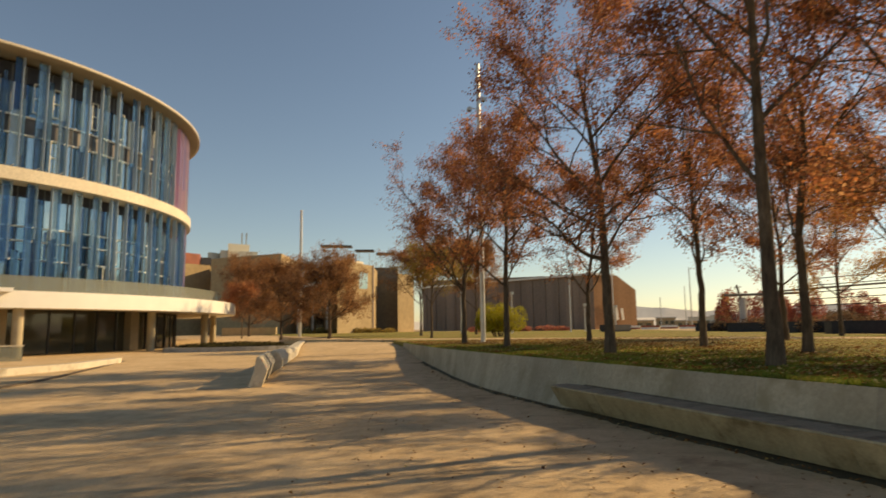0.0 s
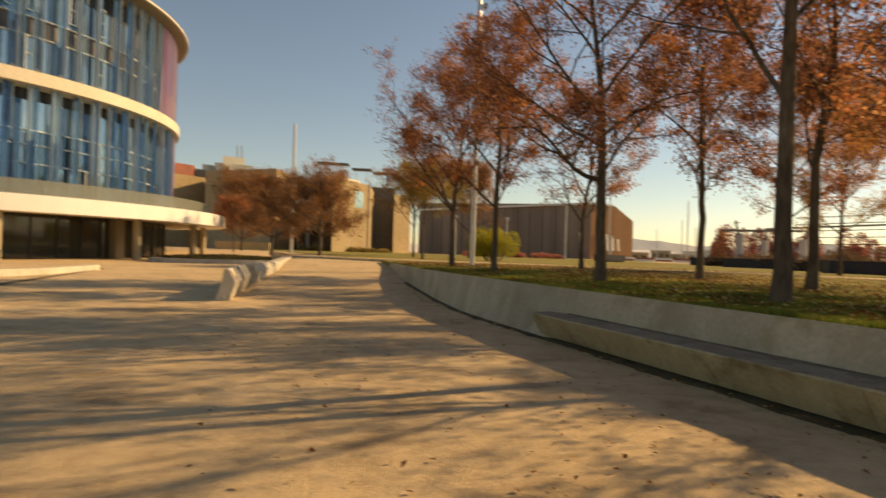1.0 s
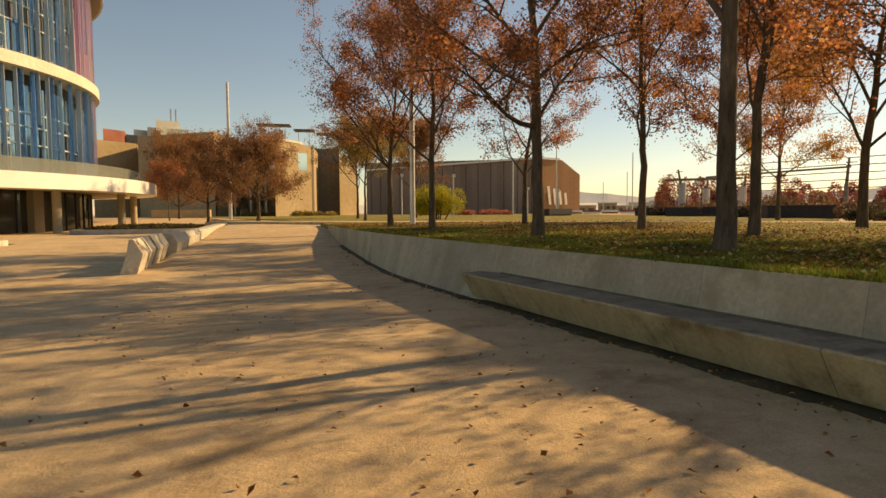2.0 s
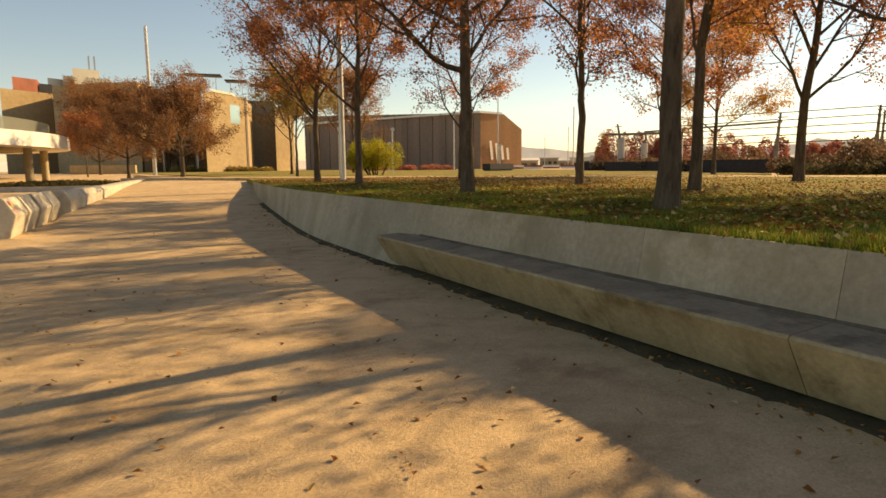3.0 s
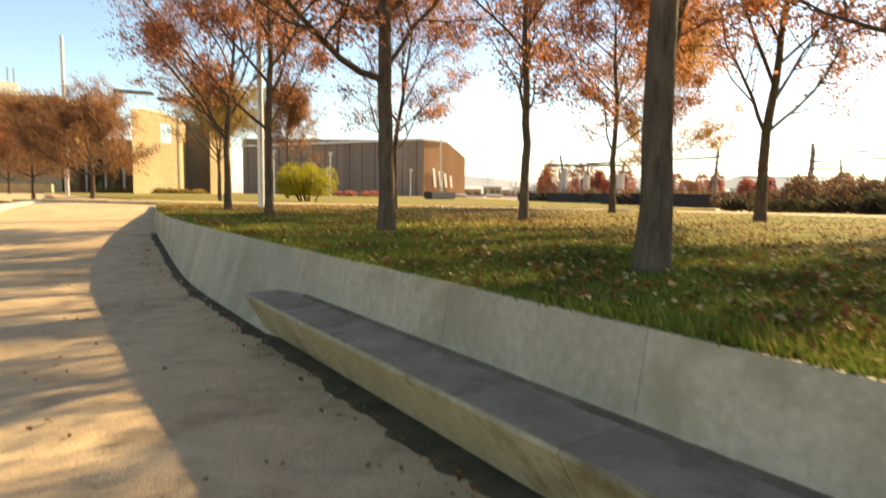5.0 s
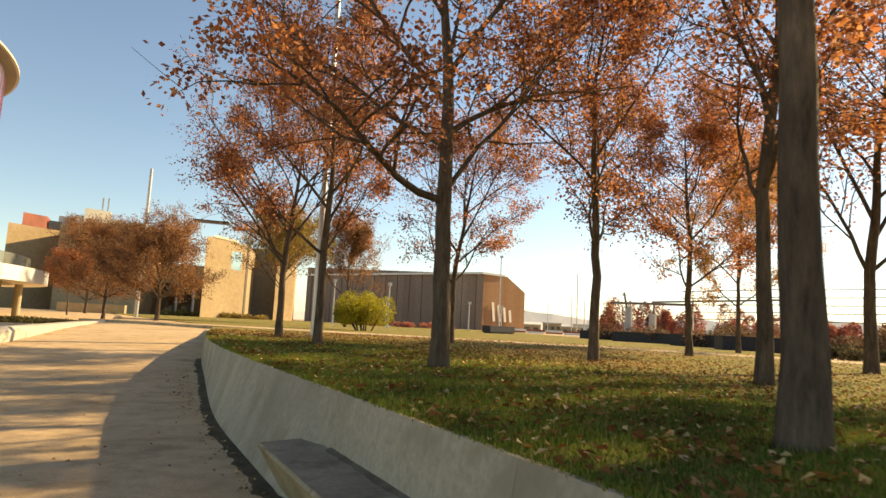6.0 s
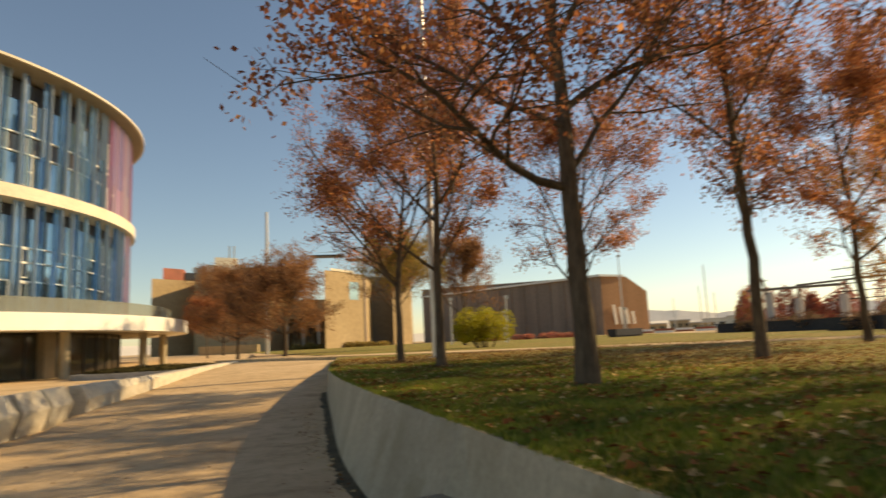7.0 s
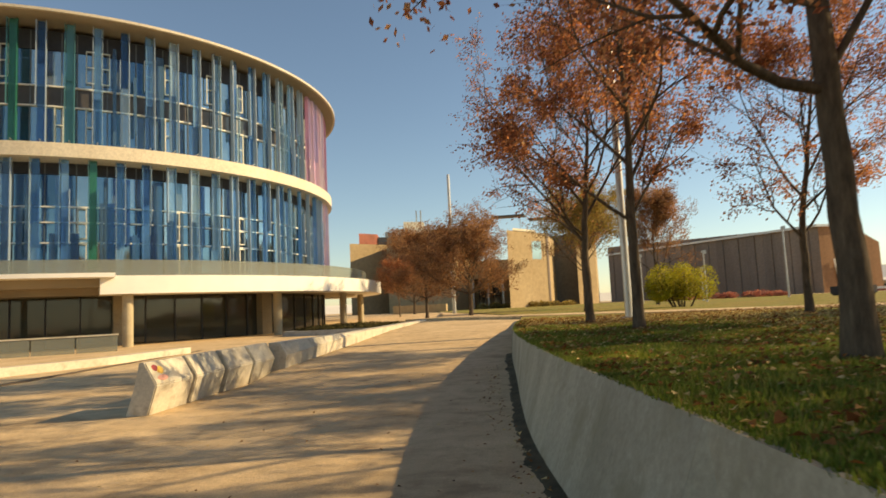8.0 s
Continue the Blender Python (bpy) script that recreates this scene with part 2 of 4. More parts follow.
def tree(name, at, label, seed, height=8.5, fork=2.5, girth=0.12, spread=3.2, leaves=7000, leaf=0.1, mat=None, low=(), group="trees on the lawn", limbs=11, lean=(0, 0), fine=True, crown_low=0.0):
    """A tree with a tapered trunk, limbs that rise and fork, twigs, and a loose crown of single leaves."""
    rng = random.Random(seed)
    V, Fc, tips = [], [], []

    def limb(pts, radii, k):
        base = len(V)
        for i, p in enumerate(pts):
            d = (pts[min(i + 1, len(pts) - 1)] - pts[max(i - 1, 0)]).normalized()
            u = d.cross(Vector((0.31, 0.95, 0.1))).normalized()
            w = d.cross(u)
            for j in range(k):
                a = 2 * math.pi * j / k
                V.append(p + (u * math.cos(a) + w * math.sin(a)) * radii[i])
        for i in range(len(pts) - 1):
            for j in range(k):
                j2 = (j + 1) % k
                Fc.append((base + i * k + j, base + i * k + j2, base + (i + 1) * k + j2, base + (i + 1) * k + j))

    def grow(p, d, length, r, level):
        n = {0: 9, 1: 7, 2: 5, 3: 3}[level]
        pts, radii = [p.copy()], [r]
        wob = {0: 0.05, 1: 0.13, 2: 0.22, 3: 0.3}[level]
        for i in range(n):
            d = (d + Vector((rng.gauss(0, wob), rng.gauss(0, wob), rng.gauss(0.06 if level < 3 else 0.0, wob * 0.6)))).normalized()
            p = p + d * length / n
            pts.append(p.copy())
            radii.append(r * (1 - 0.8 * (i + 1) / n) + 0.002)
        limb(pts, radii, {0: 8, 1: 6, 2: 4, 3: 3}[level])
        if level >= 2:
            for q in pts[1:]:
                tips.append((q, level))
        if level < 3:
            count = {0: limbs, 1: 9, 2: 5 if fine else 3}[level]
            for i in range(count):
                f = (0.2 + 0.8 * (i + rng.random()) / count) if level else (0.12 + 0.86 * (i + 0.5 * rng.random()) / count)
                s = min(int(f * n), n - 1)
                q = pts[s].lerp(pts[s + 1], f * n - s)
                along = (pts[s + 1] - pts[s]).normalized()
                a = rng.random() * 6.283 if level else i * 2.4 + rng.random() * 0.7
                side = Vector((math.cos(a), math.sin(a), 0))
                side = (side - along * side.dot(along)).normalized()
                out = rng.uniform(0.55, 0.95)
                nd = (along * (1 - out * 0.45) + side * out + Vector((0, 0, (0.17 if fine else 0.25) if level < 2 else -0.08))).normalized()
                if level == 0:
                    nl = spread * (1.26 - 0.7 * f) * rng.uniform(0.85, 1.15)
                else:
                    nl = length * (0.62 - 0.25 * f) * rng.uniform(0.7, 1.2)
                grow(q, nd, nl, max(0.004, radii[s] * (0.48 if level == 0 else 0.55)), level + 1)

    # bole with a flared foot
    top = Vector((lean[0], lean[1], fork))
    bole = [Vector((0, 0, -0.1))] + [top * (i / 6) + Vector((rng.gauss(0, 0.012), rng.gauss(0, 0.012), 0)) for i in range(7)]
    br = [girth * 1.5] + [girth * v for v in (1.32, 1.08, 1.0, 0.95, 0.9, 0.87, 0.84)]
    limb(bole, br, 14)
    grow(bole[-1], Vector((lean[0] * 0.3, lean[1] * 0.3, 1)).normalized(), height - fork, girth * 0.84, 0)
    for h, az, rise, length, r in low:
        a = radians(az)
        grow(top * (h / fork), Vector((math.cos(a), math.sin(a), rise)).normalized(), length, r, 1)

    e = thing(name, at, label, "tree", group)
    raw("trunk", V, Fc, BARK, e, True)
    LV, LF = [], []
    zmin = fork * 0.78 + crown_low
    tips = [(q, lv) for q, lv in tips if q.z > zmin and noise.noise(q * 0.9 + Vector((seed * 3.1, 0, 0))) > -0.5]
    leaves, leaf = int(leaves * 1.12), leaf * 0.8
    dense = [min(1.0, max(0.05 if mat is None else 0.4, 0.42 + 1.9 * noise.noise(q * 1.15 + Vector((0, seed * 2.3, 0))))) for q, lv in tips]
    picked = rng.choices(tips, weights=dense, k=leaves)
    for i in range(leaves):
        q, lv = picked[i]
        s = leaf * (1.3 if lv == 3 else 1.7)
        c = q + Vector((rng.gauss(0, s), rng.gauss(0, s), rng.gauss(-0.03, s)))
        u = Vector((rng.gauss(0, 1), rng.gauss(0, 1), rng.gauss(-0.5, 0.7))).normalized()
        w = u.orthogonal().normalized()
        w = (w * math.cos(i) + u.cross(w) * math.sin(i))
        ln, wd = leaf * rng.uniform(0.6, 1.2), leaf * rng.uniform(0.25, 0.42)
        b = len(LV)
        LV += [c, c + u * ln * 0.5 + w * wd, c + u * ln, c + u * ln * 0.5 - w * wd]
        LF.append((b, b + 1, b + 2, b + 3))
    raw("crown", LV, LF, mat or LEAF, e)
    return e

# ---- ground ----
def smooth(a, b, v):
    v = min(1, max(0, (v - a) / (b - a)))
    return v * v * (3 - 2 * v)


def wall_shift(y):
    """How far the retaining wall has swung away from its straight line."""
    return 0.0 if y < 14 else 0.0056 * (y - 14) ** 2


def between(v, knots):
    """Straight-line interpolation through (place, value) knots."""
    for (a, p), (b, q) in zip(knots, knots[1:]):
        if v <= b:
            return p + (q - p) * max(0.0, (v - a) / (b - a))
    return knots[-1][1]


RISE = ((12, -0.14), (16, -0.12), (19, -0.06), (24.4, 0.19), (28.1, 0.40), (34.2, 0.56), (46, 0.72))
SIDE = ((0, 1.3), (22.9, 1.42), (24.4, 1.68), (28.1, 2.5), (35.5, 3.35), (47, 4.85), (60, 5.6), (90, 5.6))


def path_z(y):
    return between(y, RISE)


def ground_z(x, y):
    plaza = -0.14 + 0.08 * smooth(12, 19, y) + 0.1 * smooth(20, 60, y) + 0.6 * smooth(66, 88, y)
    s = between(y, SIDE)
    return plaza + (path_z(y) - plaza) * smooth(s - 0.25, s + 0.05, x)


def lines(spans):
    out = []
    for a, b, n in spans:
        out += [a + (b - a) * i / n for i in range(n)]
    return out + [spans[-1][1]]


xs = lines([(-2500, -300, 6), (-300, -60, 12), (-60, -8, 26), (-8, 12, 110), (12, 60, 24), (60, 300, 12), (300, 2500, 6)])
ys = lines([(-400, -40, 8), (-40, -4, 12), (-4, 36, 130), (36, 100, 64), (100, 300, 10), (300, 3000, 8)])
gv = [(x, y, ground_z(x, y) + (noise.noise((x * 0.9, y * 0.9, 0)) * 0.012 if abs(x) < 12 and y < 36 else 0)) for y in ys for x in xs]
nx = len(xs)
gf = [(j * nx + i, j * nx + i + 1, (j + 1) * nx + i + 1, (j + 1) * nx + i) for j in range(len(ys) - 1) for i in range(nx - 1)]
tagged(raw("ground", gv, gf, SAND, None, True), "compacted sandy gravel ground with a ramped path", "ground", kind="structure")


def cross_near(x):
    """Near edge of the narrow sand path that crosses the lawn."""
    return 39.0 - 1.45 * (x - 9.9) + 0.035 * (x - 9.9) ** 2 if x < 22 else 26.6 - 0.62 * (x - 22)


def lawn(name, outline, z, label, step=1.0):
    bm = prism(bmesh.new(), outline, z - 0.55, z)
    return tagged(link(name, bm, TURF), label, "lawn", kind="structure")


LAWN = 0.785
edge = [(6.66 + wall_shift(y), y) for y in (-30, 0, 8, 14, 17, 20, 23, 26, 29, 31.4)]
near = edge + [(9.2, 37.5)] + [(x, cross_near(x)) for x in (10.5, 12, 14, 16, 18, 20, 22, 26, 30)] + [(44, 8), (60, -30)]
lawn("lawn_near", near, LAWN, "mown lawn strewn with fallen autumn leaves")
far = [(x, cross_near(x) + 2.2) for x in (10.5, 12, 14, 16, 18, 20, 22, 26, 30)] + [(37, 26), (46, 42), (52, 60), (70, 100), (62, 112), (44, 130), (28, 134), (4, 128), (8.5, 60)]
lawn("lawn_far", far[::-1], LAWN - 0.02, "wide lawn in front of the halls")

TRAIL = [(4.5, 47), (8.0, 43.5), (11.5, 40.0), (16, 35.2), (20.3, 31), (25, 26), (28, 21), (30, 15.5), (32, 8), (33, -10)]
secs = []
for i, (x, y) in enumerate(TRAIL):
    a, b = Vector(TRAIL[max(0, i - 1)]), Vector(TRAIL[min(len(TRAIL) - 1, i + 1)])
    t = (b - a).normalized()
    q = Vector((-t.y, t.x)) * 1.7
    secs.append([(x - q.x, y - q.y, 0.5), (x + q.x, y + q.y, 0.5), (x + q.x, y + q.y, LAWN + 0.012), (x - q.x, y - q.y, LAWN + 0.012)])
tagged(link("crossing_path", loft(bmesh.new(), secs), SAND), "narrow sandy path crossing the lawn", "path", kind="structure")

# ---- retaining wall with its bench ----
wall = tagged(new("retaining_wall"), "battered grey concrete retaining wall holding up the lawn", "wall", kind="structure")


def wall_profile(y):
    s = wall_shift(y)
    top = 0.795 - 0.04 * smooth(24, 33, y)
    foot = min(path_z(y), top - 0.06)
    back = 6.62 + s
    run = 0.36 * (top - foot) / 0.94 * (1 - 0.75 * smooth(14, 21, y))
    if y < 11.3:
        run = 0.17
    return [(back + 0.16, y, foot - 0.3), (back - run, y, foot - 0.3), (back - run, y, foot), (back, y, top), (back + 0.045, y, top)]


def wall_panel(y0, y1):
    n = max(2, int((y1 - y0) / 0.5))
    bm = loft(bmesh.new(), [wall_profile(y0 + (y1 - y0) * i / n) for i in range(n + 1)])
    part("panel", bm, CONCRETE, wall)


cuts = [-12, -9, -6, -3.33, -1.66, 0.01, 1.68, 3.35, 5.02, 6.69, 8.36, 10.03, 11.4, 13.07, 14.74, 16.4, 18.1, 19.6, 21, 23, 25, 27, 29, 31, 33]
for a, b in zip(cuts, cuts[1:]):
    wall_panel(a + 0.002, b - 0.002)

bench = thing("bench", (6.05, 4.0, -0.14), "long concrete bench built against the retaining wall", "bench")


def bench_slab(y0, y1):
    """One length of the seat: slightly tilted top, front face that leans back to a recessed foot."""
    def sec(y):
        return [(0.5, y - 4.0, 0.02), (0.25, y - 4.0, 0.05), (0.012, y - 4.0, 0.44), (0.03, y - 4.0, 0.458), (0.5, y - 4.0, 0.482)]
    part("front", loft(bmesh.new(), [sec(y0), sec((y0 + y1) / 2), sec(y1)]), BENCH_CONC, bench, "ochre-stained concrete front")
    def lid(y):
        return [(0.035, y - 4.0, 0.456), (0.5, y - 4.0, 0.48), (0.5, y - 4.0, 0.488), (0.035, y - 4.0, 0.464)]
    part("seat", loft(bmesh.new(), [lid(y0), lid(y1)]), SEAT_CONC, bench, "dark grey weathered seat")


bc = [-12, -9, -6, -3.33, -1.66, 0.01, 1.68, 3.35, 5.02, 6.7, 8.37, 9.85, 11.45]
for a, b in zip(bc, bc[1:]):
    bench_slab(a + 0.004, b - 0.004)
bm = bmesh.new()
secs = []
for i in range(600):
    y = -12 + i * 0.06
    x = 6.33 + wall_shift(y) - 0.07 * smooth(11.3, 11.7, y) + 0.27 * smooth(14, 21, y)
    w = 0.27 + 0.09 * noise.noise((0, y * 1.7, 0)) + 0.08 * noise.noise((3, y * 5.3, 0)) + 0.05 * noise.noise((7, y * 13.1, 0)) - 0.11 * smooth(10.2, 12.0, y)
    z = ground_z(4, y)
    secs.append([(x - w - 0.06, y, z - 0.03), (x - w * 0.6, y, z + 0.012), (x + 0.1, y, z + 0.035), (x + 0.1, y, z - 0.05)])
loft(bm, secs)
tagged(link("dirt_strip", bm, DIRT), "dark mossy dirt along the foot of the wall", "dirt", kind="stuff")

# Thin brown strip: grime, with the crease shade behind the seat painted in.
secs = []
for i in range(230):
    y = -12 + i * 0.1
    z = 0.349
    w = 0.05 + 0.04 * noise.noise((11, y * 2.1, 0)) + 0.03 * noise.noise((13, y * 9.0, 0))
    secs.append([(6.545 - w, y, z - 0.004), (6.545 - w * 0.4, y, z + 0.008), (6.556, y, z + 0.022), (6.556, y, z - 0.01)])
tagged(link("seat_grime", loft(bmesh.new(), secs), GRIME_SHADE), "brown grime with crease shade painted in where seat meets wall", "dirt", kind="stuff")

# ---- round building ----
CX, CY = -27.0, 66.5
ARC = (-165, 40)
round_house = thing("round_building", (CX, CY, 0), "round two-storey building with coloured glass fins over a canopy", "building")


def ringpart(name, r0, r1, z0, z1, mat, a0=None, a1=None, n=96, label="", parent=None):
    return part(name, arc(bmesh.new(), 0, 0, r0, r1, z0, z1, ARC[0] if a0 is None else a0, ARC[1] if a1 is None else a1, n), mat, parent or round_house, label)


ringpart("roof_edge", 22.75, 22.95, 20.93, 21.1, RENDERED, label="thin cream roof edge", n=140)
ringpart("roof_soffit", 15, 22.75, 20.9, 21.06, SOFFIT, label="tan roof soffit")
ringpart("floor_band", 19.5, 22.35, 11.86, 12.74, RENDERED, label="cream concrete floor band")
ringpart("terrace_floor", 18, 26.2, 3.5, 4.0, SOFFIT)
ringpart("canopy", 24.5, 26.9, 3.05, 4.1, WHITE, -60, 40, 80, "white canopy edge")
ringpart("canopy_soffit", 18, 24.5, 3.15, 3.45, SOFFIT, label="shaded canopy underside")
ringpart("upper_canopy", 24.3, 27.6, 3.98, 4.22, WHITE, -165, -58.5, 50, "thin white upper canopy edge")
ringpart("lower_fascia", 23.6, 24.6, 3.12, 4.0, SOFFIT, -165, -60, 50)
ringpart("railing", 25.45, 25.49, 4.12, 5.14, RAILGLASS, -100, 40, 80, "grey glass railing")
ringpart("lower_wall", 19.6, 19.8, -0.3, 3.2, plain("dim_inner_wall", (0.34, 0.33, 0.26), 0.8, 0, 0.4, 0.4), n=60, label="dim grey-brown inner wall behind the glass")
part("core", arc(bmesh.new(), 0, 0, 0.5, 15.5, -0.3, 20.6, -180, 179.9, 48), DARKMETAL, round_house)

# glazing behind the fins: panes between mullions, pale rails, a dark spandrel on the upper floor
BLIND = plain("pale_blinds", (0.66, 0.68, 0.64), 0.8, 0, 0.1, 0.8)
FRAME = plain("grey_mullion", (0.15, 0.17, 0.18), 0.5, 0.3, 0.1, 2)
SPANDREL = plain("brown_grey_spandrel", (0.10, 0.09, 0.085), 0.35, 0.2, 0.2, 1)
rng = random.Random(5)
STEP = 2.45


def spun(name, me, parent, a):
    ob = new(name, me)
    ob.parent = parent
    ob.rotation_euler.z = radians(a)
    return ob


def mesh_of(name, bm, mat):
    me = bpy.data.meshes.new(name)
    bmesh.ops.recalc_face_normals(bm, faces=bm.faces)
    bm.to_mesh(me)
    bm.free()
    me.materials.append(mat)
    return me


storeys = []
for z0, z1, rails in ((4.1, 11.86, (0.33, 0.5, 0.63)), (12.74, 20.6, (0.36, 0.53))):
    st = new("storey")
    st.parent = round_house
    storeys.append((st, z0, z1))
    H = z1 - z0
    head = 1.25 if z0 > 10 else 0.75
    cuts3 = [z0, z0 + rails[0] * H, z0 + rails[-1] * H, z1 - head]
    panes = []
    for k in range(3):
        solid = k == 1 and z0 > 10
        panes.append(mesh_of("pane", arc(bmesh.new(), 0, 0, 20.4, 20.43, cuts3[k] + 0.04, cuts3[k + 1] - 0.04, -STEP / 2 + 0.1, STEP / 2 - 0.1, 1), SPANDREL if solid else CURTAINGLASS))
    mm = mesh_of("mullion", box(bmesh.new(), 20.3, 20.5, -0.035, 0.035, z0, z1), FRAME)
    blind = mesh_of("blind", arc(bmesh.new(), 0, 0, 20.02, 20.05, 0, 1, -STEP / 2 + 0.2, STEP / 2 - 0.2, 1), BLIND)
    a = ARC[0]
    while a < ARC[1]:
        for pm in panes:
            spun("pane", pm, st, a)
        spun("mullion", mm, st, a + STEP / 2)
        if rng.random() < 0.6:
            b = spun("blind", blind, st, a)
            k = rng.choice((0, 0, 2))
            b.location.z, b.scale.z = cuts3[k] + 0.1, (cuts3[k + 1] - cuts3[k]) * rng.choice((0.6, 0.85, 0.95))
        a += STEP
    for f in rails:
        z = z0 + f * H
        part("transom", arc(bmesh.new(), 0, 0, 20.38, 20.6, z - 0.04, z + 0.05, *ARC, 90), WHITE, st, "pale horizontal glazing rail")
    part("header", arc(bmesh.new(), 0, 0, 20.3, 20.5, z1 - head, z1 + 0.05, *ARC, 90), DARKMETAL, st, "dark strip above the glass")
    part("floor_slab", arc(bmesh.new(), 0, 0, 15, 20.2, z0 + rails[0] * H, z0 + rails[0] * H + 0.5, *ARC, 60), DARKMETAL, st)

BLUES = [glass("fin_" + nm, c, 0.12, 0.64, 0.8) for nm, c in (("deep_blue", (0.04, 0.13, 0.29)), ("mid_blue", (0.09, 0.245, 0.45)), ("sky_blue", (0.24, 0.44, 0.62)), ("pale_grey_blue", (0.46, 0.59, 0.68)), ("steel_blue", (0.13, 0.25, 0.38)))]
GREENS = [glass("fin_" + nm, c, 0.12, 0.5, 0.8) for nm, c in (("green", (0.04, 0.24, 0.17)), ("teal", (0.12, 0.32, 0.34)))]
PINKS = [glass("fin_" + nm, c, 0.15, 0.45, 0.6) for nm, c in (("pink", (0.80, 0.62, 0.70)), ("rose", (0.68, 0.44, 0.56)), ("lilac", (0.60, 0.56, 0.76)), ("blush", (0.84, 0.74, 0.76)))]
dp, md, sk, pl, sl = BLUES
EDGE = glass("fin_pale_edge", (0.40, 0.49, 0.57), 0.15, 0.3, 0.8)
gr, te = GREENS
CASEMENT = plain("cream_casement", (0.72, 0.70, 0.60), 0.5, 0, 0.05, 2)
fin_meshes = {}


def fin_mesh(mat, width, z0, z1, r, turned=False):
    key = (mat.name, round(width, 2), round(z0, 1), round(z1, 1), r, turned)
    if key not in fin_meshes:
        bm = bmesh.new()
        if turned:
            box(bm, r - width, r, -0.02, 0.02, z0, z1)
        else:
            box(bm, r, r + 0.03, -width / 2, width / 2, z0, z1)
        fin_meshes[key] = mesh_of("fin", bm, mat)
    return fin_meshes[key]


def casement_mesh(z0, z1, half=0.27):
    bm = bmesh.new()
    for a, b, c, d in ((-half, -half + 0.06, z0, z1), (half - 0.06, half, z0, z1), (-half + 0.06, half - 0.06, z0, z0 + 0.07), (-half + 0.06, half - 0.06, z1 - 0.07, z1), (-half + 0.06, half - 0.06, (z0 + z1) / 2 - 0.03, (z0 + z1) / 2 + 0.03)):
        box(bm, 20.6, 20.68, a, b, c, d)
    return mesh_of("casement", bm, CASEMENT)


for st, z0, z1 in storeys:
    upper = z0 > 10
    top = z1 + (0.1 if z1 > 15 else -0.05)
    low = z0 + 0.1
    h = top - low
    arm = mesh_of("bracket", box(bmesh.new(), 20.55, 22.0, -0.025, 0.025, low + 0.1, low + 0.16), STEEL)
    a, k = -150.3 if upper else -150.9, 0
    while a < 32:
        pink = a > (-11 if upper else -2)
        # a channel of glass: a back sheet in one or two lengths, a blade down each side
        green = not pink and (k in ((19, 21, 4, 9) if upper else (22, 12, 6)))
        pool = PINKS if pink else GREENS if green else (dp, md, md, sl, sk, pl, sl, md)
        half = 0.2 if pink else 0.27
        joint = rng.choice((0.3, 0.42, 0.55, 0.68))
        spun("bracket", arm, st, a)
        spun("fin", fin_mesh(rng.choice(pool), 2 * half - 0.06, low, low + (joint + 0.03) * h, 21.6), st, a)
        spun("fin", fin_mesh(rng.choice(pool), 2 * half - 0.12, low + (joint - 0.03) * h, top, 21.72), st, a)
        swing = math.degrees(half / 21.8)
        edge_pool = PINKS if pink else GREENS if green else (EDGE, sk, EDGE, pl)
        long_side = rng.choice((-1, 1))
        spun("fin", fin_mesh(rng.choice(edge_pool), 0.34, low, top, 22.0, True), st, a + swing * long_side)
        spun("fin", fin_mesh(rng.choice(edge_pool), 0.3, low + rng.choice((0.0, 0.3, 0.5)) * h, top - rng.choice((0.0, 0.0, 0.25)) * h, 22.0, True), st, a - swing * long_side)
        # sheets of the inner layer between two channels
        for off in (1.35, 2.05, 2.75):
            if rng.random() < (0.2 if pink else 0.16 if upper and a < -25 else 0.42):
                lo, hi = rng.choice(((0.0, 0.45), (0.0, 0.7), (0.0, 1.0), (0.3, 1.0), (0.15, 0.75)))
                spun("fin", fin_mesh(rng.choice(PINKS if pink else (dp, md, sl, sl, sk)), rng.choice((0.22, 0.34, 0.46)), low + lo * h, low + hi * (h - 0.9), 20.95), st, a + off)
        a += 3.0 if pink else 4.1
        k += 1
    lower, higher = ((0.04, 0.36), (0.58, 0.86)) if upper else ((0.05, 0.32), (0.36, 0.62))
    for f0, f1 in (lower, higher):
        cm = casement_mesh(z0 + f0 * (z1 - z0), z0 + f1 * (z1 - z0))
        for n in range(74):
            if n % 6 == 0 or rng.random() < 0.08:
                spun("casement", cm, st, -150 + n * STEP + rng.choice((-0.6, 0.6)))

# lower storey: dark glass between round columns
for i in range(40):
    a = -160 + i * 5
    bm = arc(bmesh.new(), 0, 0, 21.3, 21.34, -0.25, 3.2, a - 2.42, a + 2.42, 2)
    part("lower_pane", bm, DARKGLASS, round_house)
    part("post", box(bmesh.new(), 21.25, 21.42, -0.04, 0.04, -0.25, 3.2, pose(0, 0, 0, 0, 0, a + 2.5)), DARKMETAL, round_house)
colmat = stone_like("column_concrete", (0.36, 0.30, 0.2), (0.47, 0.40, 0.28), 0.8, 12)
for wx, wy in ((-12.7, 44.6), (-6.2, 53.1), (-2.7, 60.9), (-2.24, 69.0), (-19.5, 42.6), (-27.5, 42.0)):
    part("column", tube(bmesh.new(), (wx - CX, wy - CY, -0.35), (wx - CX, wy - CY, 3.2), 0.3, 0.3, 20), colmat, round_house, "round concrete column")

# ---- concrete wedge blocks and the low wall along the path ----
SPRAY = [plain("spray_" + nm, c, 0.7) for nm, c in (("red", (0.30, 0.05, 0.06)), ("yellow", (0.75, 0.48, 0.10)), ("pink", (0.62, 0.32, 0.26)))]


